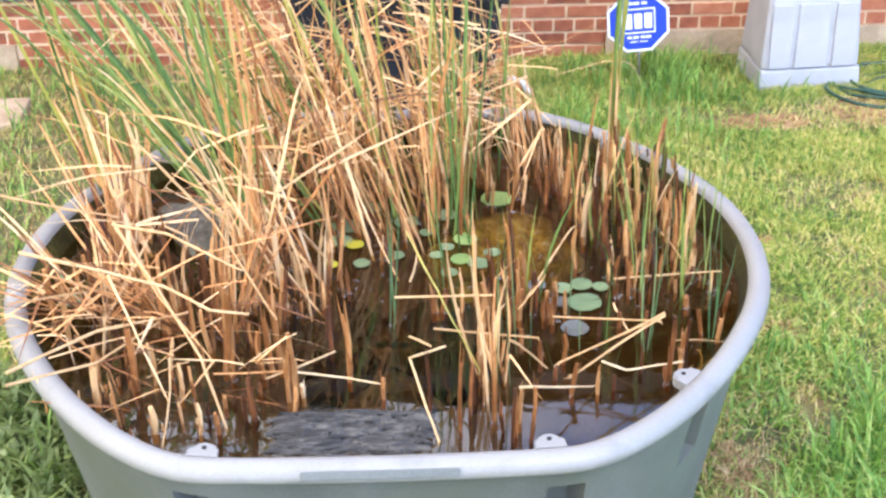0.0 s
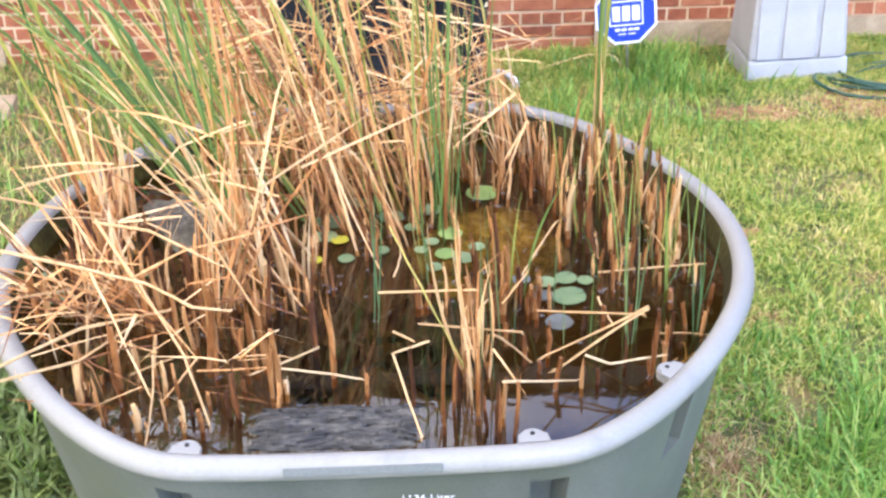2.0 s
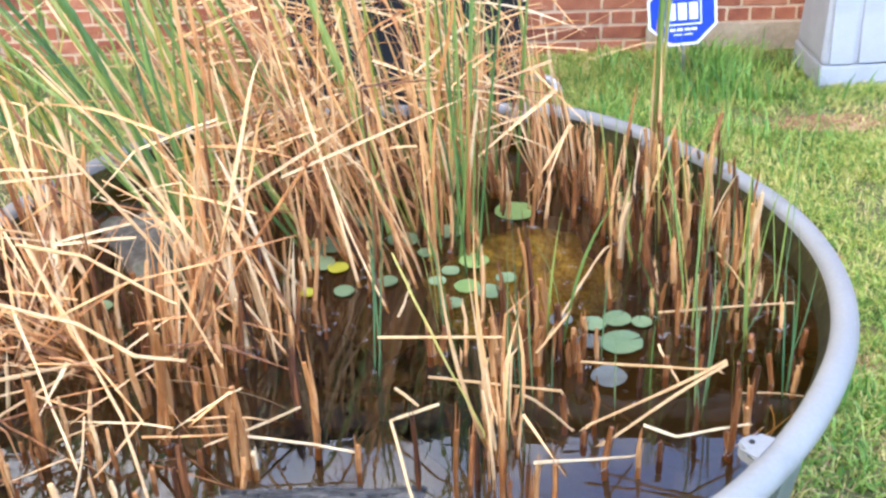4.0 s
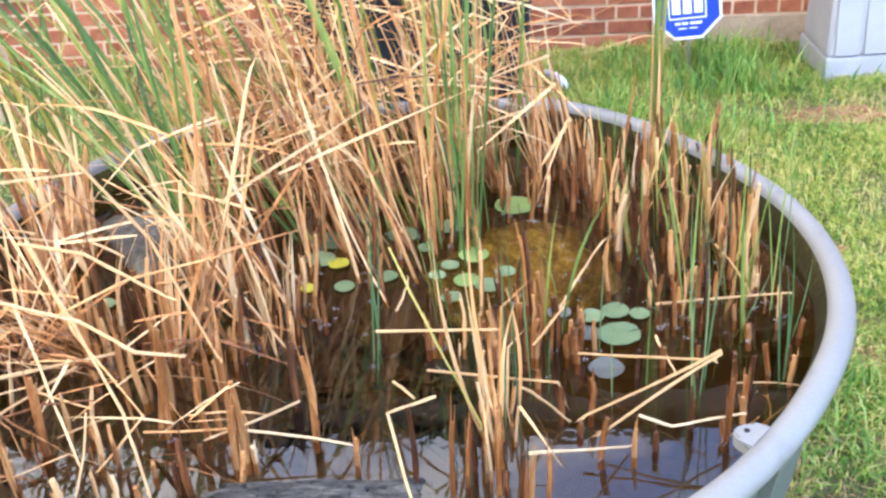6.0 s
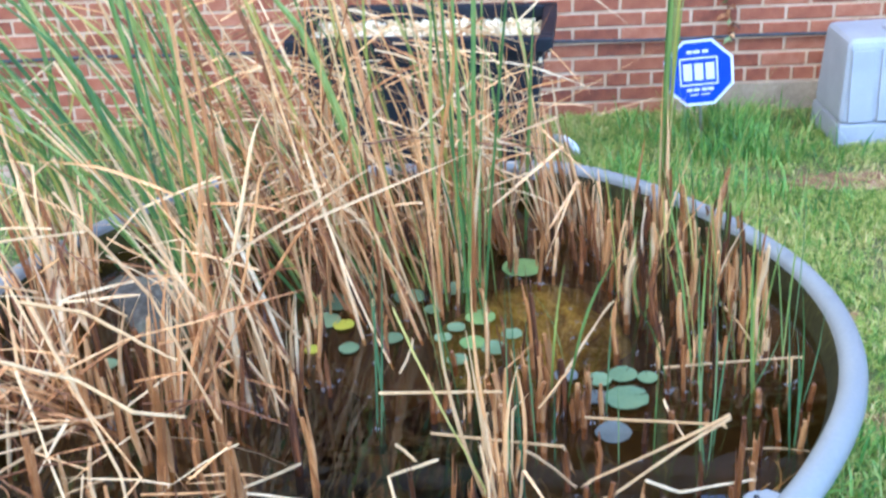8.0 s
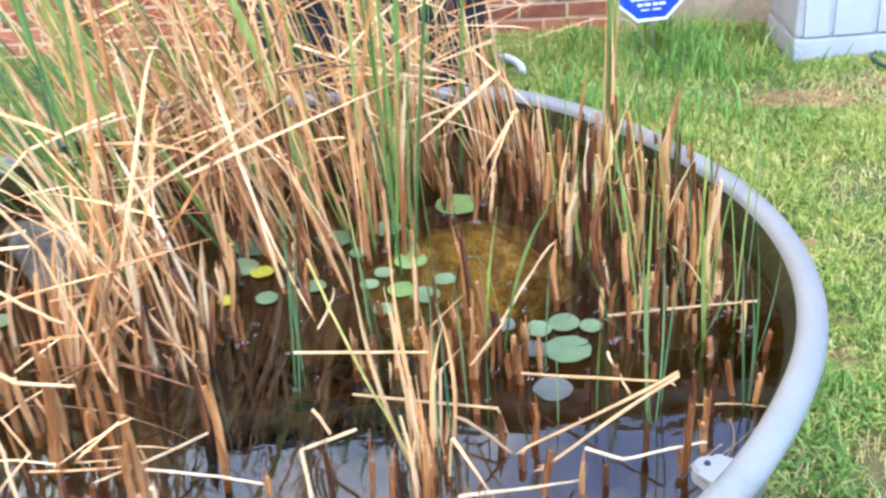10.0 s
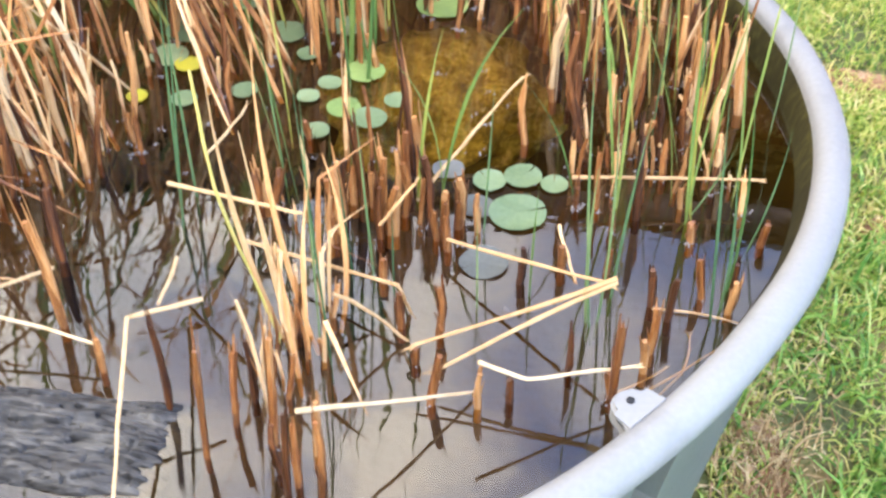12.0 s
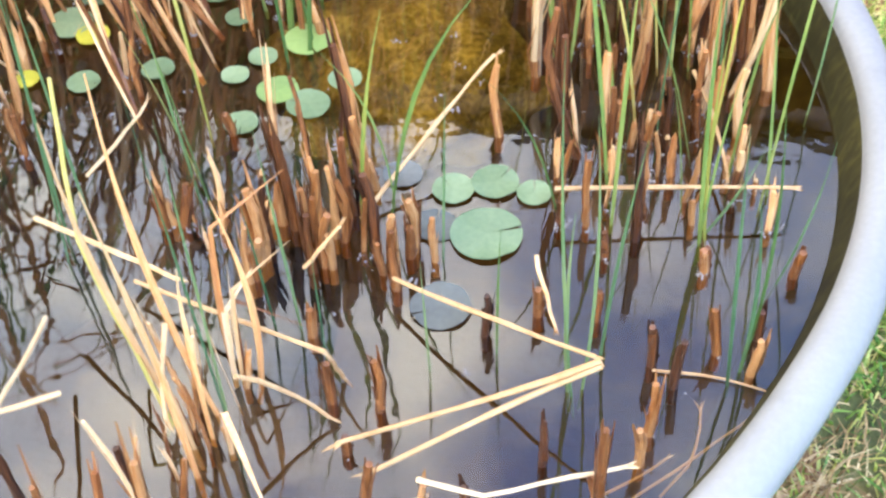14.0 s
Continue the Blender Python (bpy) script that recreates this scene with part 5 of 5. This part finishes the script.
# near right: single stalks, cut at different heights
NEAR = [(0.635, 2.106, 0.150), (0.676, 2.184, 0.075), (0.677, 2.264, 0.075), (0.697, 2.240, 0.082), (0.776, 2.307, 0.050), (0.622, 2.314, 0.050), (0.566, 2.315, 0.050), (0.727, 2.390, 0.036), (0.814, 2.392, 0.045), (0.657, 2.427, 0.150), (0.738, 2.284, 0.070), (0.769, 2.262, 0.060), (0.669, 2.151, 0.060), (0.517, 2.284, 0.070)]
FRONT = [(0.152, 2.026, 0.14), (0.210, 1.966, 0.17), (0.230, 2.014, 0.12), (0.241, 2.052, 0.10), (0.277, 1.995, 0.16), (0.307, 1.927, 0.14), (0.315, 1.940, 0.10), (0.342, 1.925, 0.15), (0.060, 2.075, 0.06), (0.325, 1.985, 0.09), (0.292, 1.955, 0.08)]
NEAR2 = [(0.456, 2.377, 0.07), (0.351, 2.266, 0.04), (0.431, 2.184, 0.09), (0.410, 2.134, 0.03), (0.436, 2.073, 0.09), (0.488, 2.073, 0.065), (0.522, 2.086, 0.046), (0.385, 2.189, 0.06), (0.633, 2.112, 0.04), (0.584, 2.140, 0.08), (0.656, 2.450, 0.13), (0.578, 2.445, 0.04), (0.627, 2.400, 0.04), (0.728, 2.394, 0.035)]
RUST = [(0.277, 2.374, 0.09), (0.287, 2.349, 0.07), (0.310, 2.419, 0.08), (0.347, 2.395, 0.10), (0.340, 2.344, 0.09), (0.409, 2.341, 0.06), (0.421, 2.383, 0.07), (0.180, 2.394, 0.06)]
c = clump_at(0.32, 2.37, "rust-brown cut reed stalks crowded together")
for x, y, h in RUST:
    for k in range(3):
        hh = h * RND.uniform(0.6, 1.1)
        put("stub", stub_mesh(hh, RND.uniform(0.004, 0.0065), (RND.gauss(0, 0.08) * h, RND.gauss(0, 0.08) * h), M_WET), c, (x - 0.32 + RND.gauss(0, 0.010), y - 2.37 + RND.gauss(0, 0.010), 0))
c = clump_at(0.66, 2.26, "scattered cut reed stalks in open water")
for x, y, h in NEAR:
    put("stub", stub_mesh(h * 0.85, RND.uniform(0.0040, 0.0053), (RND.gauss(0, 0.05) * h, RND.gauss(0, 0.05) * h), M_WET), c, (x - 0.66, y - 2.26, 0))
    STUB_AT.append(Vector((x, y, WATER_Z)))
c = clump_at(0.50, 2.25, "scattered cut reed stalks beside the lily pads")
for x, y, h in NEAR2:
    put("stub", stub_mesh(h * 0.85, RND.uniform(0.0038, 0.0054), (RND.gauss(0, 0.06) * h, RND.gauss(0, 0.06) * h), M_WET), c, (x - 0.50, y - 2.25, 0))
    STUB_AT.append(Vector((x, y, WATER_Z)))


CUT_NEAR = [(-0.269, 2.191, 0.205), (-0.262, 2.207, 0.195), (-0.342, 2.276, 0.150), (-0.310, 2.263, 0.130), (-0.116, 2.093, 0.175), (-0.128, 2.078, 0.130), (-0.190, 2.017, 0.120), (-0.648, 2.332, 0.195), (-0.621, 2.319, 0.175), (-0.441, 2.130, 0.175), (-0.522, 2.106, 0.145), (-0.512, 2.087, 0.095), (-0.010, 2.140, 0.195), (-0.382, 1.986, 0.074), (-0.256, 1.977, 0.060), (-0.155, 2.199, 0.190), (-0.171, 2.180, 0.150), (-0.187, 2.161, 0.135), (-0.053, 2.254, 0.125)]
CUT_BACK = [(0.539, 2.719, 0.125), (0.575, 2.775, 0.120), (0.590, 2.548, 0.240), (0.646, 2.818, 0.128), (0.691, 2.864, 0.135), (0.710, 2.837, 0.150), (0.779, 2.759, 0.114), (0.800, 2.687, 0.135), (0.739, 2.738, 0.100), (0.685, 2.584, 0.098), (0.570, 2.614, 0.130), (0.622, 2.556, 0.115), (0.732, 2.602, 0.110), (0.764, 2.600, 0.110), (0.501, 2.576, 0.110), (0.622, 2.582, 0.136)]
CUT_MID = [(0.354, 2.499, 0.200), (0.345, 2.533, 0.165), (0.372, 2.451, 0.128), (0.361, 2.436, 0.118), (0.392, 2.389, 0.118), (0.432, 2.387, 0.090), (0.304, 2.409, 0.135)]
for at, spots, text in (((-0.30, 2.15), CUT_NEAR, "brown cut reed stalks standing among fallen reeds"), ((0.66, 2.69), CUT_BACK, "thick brown cut reed stalks in the crowded stand"), ((0.36, 2.44), CUT_MID, "tall brown cut reed stalks beside the lily pads")):
    c = clump_at(*at, text)
    for x, y, h in spots:
        put("stub", stub_mesh(h * 0.9, RND.uniform(0.0046, 0.0068), (RND.gauss(-0.03, 0.05) * h, RND.gauss(0, 0.05) * h), RND.choice((M_STUB, M_STUB, M_WET))), c, (x - at[0], y - at[1], 0))
c = clump_at(0.25, 1.99, "slim cut reed stalks standing near the tank edge")
for x, y, h in FRONT:
    put("stub", stub_mesh(h * 0.92, RND.uniform(0.0032, 0.0048), (RND.gauss(0, 0.04) * h, RND.gauss(0, 0.06) * h), RND.choice((M_WET, M_WET, M_STUB))), c, (x - 0.25, y - 1.99, 0))
    STUB_AT.append(Vector((x, y, WATER_Z)))


def blade(clump, origin, base, top, width, material=M_GREEN, sag=0.0, name="green_leaf", kick=(0, 0, 0)):
    o = Vector((*origin, WATER_Z))
    pts = bend(Vector((*base, WATER_Z - 0.03)) - o, Vector(top) - o, sag, 8, kick)
    v, f = leaf_strip(pts, width * 0.52, 0.4, 0.10, RND.uniform(-0.4, 0.4), Vector((1, RND.uniform(-0.3, 0.3), 0)).normalized())
    put(name, mesh_of(name, v, f, material), clump)


# green blades on the right
O = (0.68, 2.30)
c = clump_at(*O, "slim upright green reed blades")
for bx, by, tx, ty, tz, w, m in ((0.603, 2.222, 0.599, 2.226, 0.80, 0.0042, M_STEM), (0.612, 2.226, 0.612, 2.230, 0.90, 0.0036, M_STEM), (0.628, 2.270, 0.653, 2.274, 0.84, 0.0034, M_STEM), (0.608, 2.216, 0.585, 2.226, 0.97, 0.0030, M_STEM),
                                 (0.724, 2.428, 0.708, 2.428, 0.92, 0.0046, M_GREEN), (0.730, 2.433, 0.721, 2.436, 0.84, 0.0036, M_YELLOW), (0.720, 2.424, 0.738, 2.430, 0.80, 0.0028, M_GREEN), (0.713, 2.444, 0.773, 2.444, 0.69, 0.0026, M_STEM),
                                 (0.749, 2.245, 0.727, 2.250, 0.88, 0.0036, M_STEM), (0.767, 2.300, 0.759, 2.303, 0.86, 0.0036, M_GREEN), (0.789, 2.379, 0.822, 2.379, 0.76, 0.0024, M_STEM), (0.756, 2.262, 0.748, 2.268, 0.79, 0.0040, M_STEM),
                                 (0.531, 2.261, 0.535, 2.261, 0.74, 0.0024, M_GREEN), (0.742, 2.644, 0.730, 2.646, 0.82, 0.0026, M_STEM), (0.675, 2.578, 0.692, 2.580, 0.84, 0.0024, M_STEM), (0.840, 2.640, 0.846, 2.650, 0.90, 0.0022, M_STEM), (0.560, 2.707, 0.552, 2.707, 0.78, 0.0060, M_GREEN), (0.566, 2.712, 0.575, 2.712, 0.76, 0.0045, M_GREEN)):
    blade(c, O, (bx, by), (tx, ty, tz), w, m, kick=(RND.uniform(-0.012, 0.012), 0, 0))
O = (0.15, 2.38)
c = clump_at(*O, "thin green reed blades in open water")
for bx, by, tx, ty, tz, w in ((0.069, 2.362, 0.086, 2.362, 0.92, 0.004), (0.080, 2.40, 0.069, 2.41, 0.86, 0.004), (0.077, 2.335, 0.105, 2.34, 0.95, 0.0035), (0.195, 2.436, 0.177, 2.436, 0.81, 0.003), (0.317, 2.115, 0.297, 2.113, 1.00, 0.0028), (0.293, 2.160, 0.293, 2.160, 0.93, 0.0028), (0.471, 2.233, 0.468, 2.233, 0.72, 0.0022), (0.340, 2.272, 0.325, 2.272, 0.83, 0.0030), (0.314, 2.273, 0.300, 2.275, 0.74, 0.0026), (0.368, 2.243, 0.368, 2.245, 0.72, 0.0022), (0.463, 2.378, 0.472, 2.380, 0.79, 0.0026)):
    blade(c, O, (bx, by), (tx, ty, tz), w, M_STEM)


# fallen stalks, each lying on its own
def fallen(*pts, r=0.0027, label="pale dry reed stalk fallen across the stubs", material=M_PALE):
    mid = Vector(pts[0])
    path = []
    for a, b in zip(pts, pts[1:]):
        for k in range(5):
            path.append(Vector(a).lerp(Vector(b), k / 5) - mid)
    path.append(Vector(pts[-1]) - mid)
    n = len(path)
    bow = Vector((RND.gauss(0, 0.004), RND.gauss(0, 0.004), 0.0))
    path = [p + (bow * math.sin(math.pi * i / (n - 1)) + Vector((RND.gauss(0, 0.0006), RND.gauss(0, 0.0006), 0))) * (1.0 if 0 < i < n - 1 else 0.0) for i, p in enumerate(path)]
    if 0.0030 < r < 0.0032:
        v, f = leaf_strip(path, r * RND.uniform(0.8, 1.2), 0.45, 0.25, RND.uniform(-1.2, 1.2), Vector((0.3, 0.8, 0.4)).normalized())
    else:
        v, f = tube(path, [r * (1.0 - 0.3 * i / n) * RND.uniform(0.8, 1.12) for i in range(n)], 6)
        d = (path[-1] - path[-2]).normalized()
        for k in range(3):
            tip = path[-1] + (d + Vector((RND.gauss(0, 0.25), RND.gauss(0, 0.25), RND.gauss(0, 0.25)))) * RND.uniform(0.006, 0.016)
            lv, lf = leaf_strip([path[-1] - d * 0.004, path[-1].lerp(tip, 0.5), tip], r * 0.5, 0.3, 0.1)
            o = len(v)
            v += lv
            f += [tuple(i + o for i in q) for q in lf]
    ob = new("fallen_reed", mesh_of("fallen_reed", v, f, material))
    ob.matrix_basis = Matrix.Translation(mid)
    tagged(ob, label, "reed", "fallen reeds on the pond")


fallen((0.085, 2.297, 0.673), (0.275, 2.165, 0.752))
fallen((0.165, 2.300, 0.590), (0.381, 2.205, 0.621), (0.392, 2.214, 0.574))
fallen((0.318, 2.140, 0.660), (0.389, 2.163, 0.580))
fallen((0.423, 2.323, 0.598), (0.624, 2.190, 0.665))
fallen((0.628, 2.150, 0.709), (0.414, 2.105, 0.627))
fallen((0.629, 2.149, 0.704), (0.443, 2.097, 0.601))
fallen((0.490, 2.050, 0.665), (0.545, 2.062, 0.635), (0.657, 2.119, 0.610))
fallen((0.321, 1.938, 0.688), (0.478, 2.085, 0.580))
fallen((0.571, 2.452, 0.611), (0.812, 2.484, 0.605), r=0.0028)
fallen((0.345, 2.290, 0.640), (0.393, 2.262, 0.728), r=0.0022, material=M_DRY)
fallen((0.186, 2.088, 0.685), (0.116, 2.043, 0.687), (0.165, 1.830, 0.655))
fallen((0.114, 2.212, 0.629), (0.156, 2.040, 0.718))
fallen((0.116, 2.359, 0.674), (0.130, 2.500, 0.652), r=0.0024)
fallen((0.371, 2.424, 0.575), (0.435, 2.515, 0.620), (0.493, 2.605, 0.660), r=0.0026, material=M_TAN)
fallen((0.711, 2.648, 0.620), (0.748, 2.505, 0.600), r=0.0024)
fallen((0.258, 2.159, 0.700), (0.272, 2.088, 0.660))
fallen((0.112, 2.353, 0.800), (0.180, 2.207, 0.740), (0.254, 2.128, 0.600), r=0.0024, material=M_YELLOW)
fallen((0.560, 2.365, 0.601), (0.584, 2.300, 0.572), r=0.0025, material=M_DRY)
fallen((-0.111, 2.106, 0.620), (0.050, 2.088, 0.600))
fallen((-0.042, 2.208, 0.600), (-0.160, 2.063, 0.640))
fallen((-0.511, 2.412, 0.800), (-0.404, 2.258, 0.740), (-0.301, 2.112, 0.660), (-0.244, 1.992, 0.572), r=0.0036, material=M_TAN)
fallen((-0.514, 2.420, 0.806), (-0.398, 2.246, 0.722), (-0.291, 2.164, 0.620), r=0.0026, material=M_DRY)
fallen((-0.667, 2.251, 0.830), (-0.520, 2.227, 0.800), (-0.389, 2.222, 0.760), (-0.286, 2.156, 0.740), (-0.217, 2.172, 0.720), r=0.0040, material=M_TAN)
fallen((-0.667, 2.262, 0.822), (-0.510, 2.247, 0.792), (-0.400, 2.200, 0.750), r=0.0026, material=M_DRY)
fallen((-0.646, 2.000, 0.710), (-0.519, 2.184, 0.680), (-0.354, 2.277, 0.660), r=0.0042, material=M_TAN)
fallen((-0.636, 1.955, 0.712), (-0.500, 2.086, 0.670), (-0.407, 2.244, 0.660), r=0.0032, material=M_TAN)
fallen((-0.500, 2.090, 0.666), (-0.430, 2.150, 0.655), (-0.372, 2.160, 0.650), r=0.0022, material=M_DRY)
fallen((-0.370, 2.140, 0.640), (-0.360, 1.944, 0.572), r=0.0022, material=M_TAN)
fallen((-0.284, 2.157, 0.620), (-0.346, 2.075, 0.575), r=0.0022, material=M_DRY)
fallen((-0.512, 2.306, 0.740), (-0.434, 2.166, 0.660), (-0.368, 2.061, 0.600), r=0.0028, material=M_DRY)
fallen((-0.469, 2.194, 0.650), (-0.372, 2.155, 0.640), r=0.0020, material=M_DRY)
fallen((-0.284, 2.138, 0.600), (-0.145, 2.127, 0.610), r=0.0022, material=M_DRY)
fallen((-0.406, 2.207, 0.780), (-0.301, 2.278, 0.800), (-0.175, 2.303, 0.820), r=0.0024, material=M_DRY)
fallen((-0.497, 2.342, 0.840), (-0.379, 2.295, 0.840), (-0.280, 2.230, 0.820), (-0.225, 2.214, 0.800), r=0.0034, material=M_TAN)
fallen((-0.600, 2.110, 0.668), (-0.470, 2.190, 0.660), r=0.0018, material=M_DRY)
fallen((-0.759, 2.471, 0.850), (-0.521, 2.458, 0.800), r=0.0036, material=M_TAN)
fallen((-0.694, 2.200, 0.740), (-0.474, 2.338, 0.700), r=0.0031, material=M_TAN)
fallen((-0.478, 2.537, 0.950), (-0.295, 2.417, 0.800), (-0.158, 2.190, 0.700), r=0.0034, material=M_TAN)
fallen((-0.155, 2.344, 0.900), (0.082, 2.617, 0.950), r=0.0031)
fallen((-0.071, 2.443, 0.900), (0.289, 2.749, 0.930), r=0.0031)
fallen((0.655, 2.106, 0.5685), (0.757, 2.202, 0.5685), r=0.0014)
fallen((0.688, 2.119, 0.5685), (0.723, 2.219, 0.5685), r=0.0014)
fallen((0.629, 2.109, 0.5685), (0.692, 2.159, 0.5685), r=0.0014)
fallen((0.678, 2.255, 0.573), (0.784, 2.241, 0.573), r=0.0014)


def foam():
    """Clusters of tiny bubbles round the stalks."""
    rnd = random.Random(9)
    bm = bmesh.new()
    bmesh.ops.create_icosphere(bm, subdivisions=1, radius=1)
    unit = [v.co.copy() for v in bm.verts]
    tris = [tuple(v.index for v in f.verts) for f in bm.faces]
    bm.free()
    verts, faces = [], []
    for i in range(620):
        if i % 7:
            s = rnd.choice(STUB_AT)
            x, y = s.x + rnd.gauss(0, 0.004), s.y - 0.007 + rnd.gauss(0, 0.003)
        else:
            x, y = rnd.gauss(0.35, 0.3), rnd.gauss(2.5, 0.22)
        if not inside_tank(x, y, -0.04) or (y < 2.36 and i % 4):
            continue
        for k in range(rnd.randint(2, 7)):
            r = rnd.uniform(0.0006, 0.0018)
            m = Vector((x + rnd.gauss(0, 0.004), y + rnd.gauss(0, 0.004), WATER_Z + r * 0.4))
            o = len(verts)
            verts += [m + u * r for u in unit]
            faces += [tuple(q + o for q in t) for t in tris]
    tagged(new("foam", mesh_of("foam", verts, faces, M_FOAM, True)), "tiny pale bubbles floating round the stalks", "bubbles", kind="stuff")


foam()
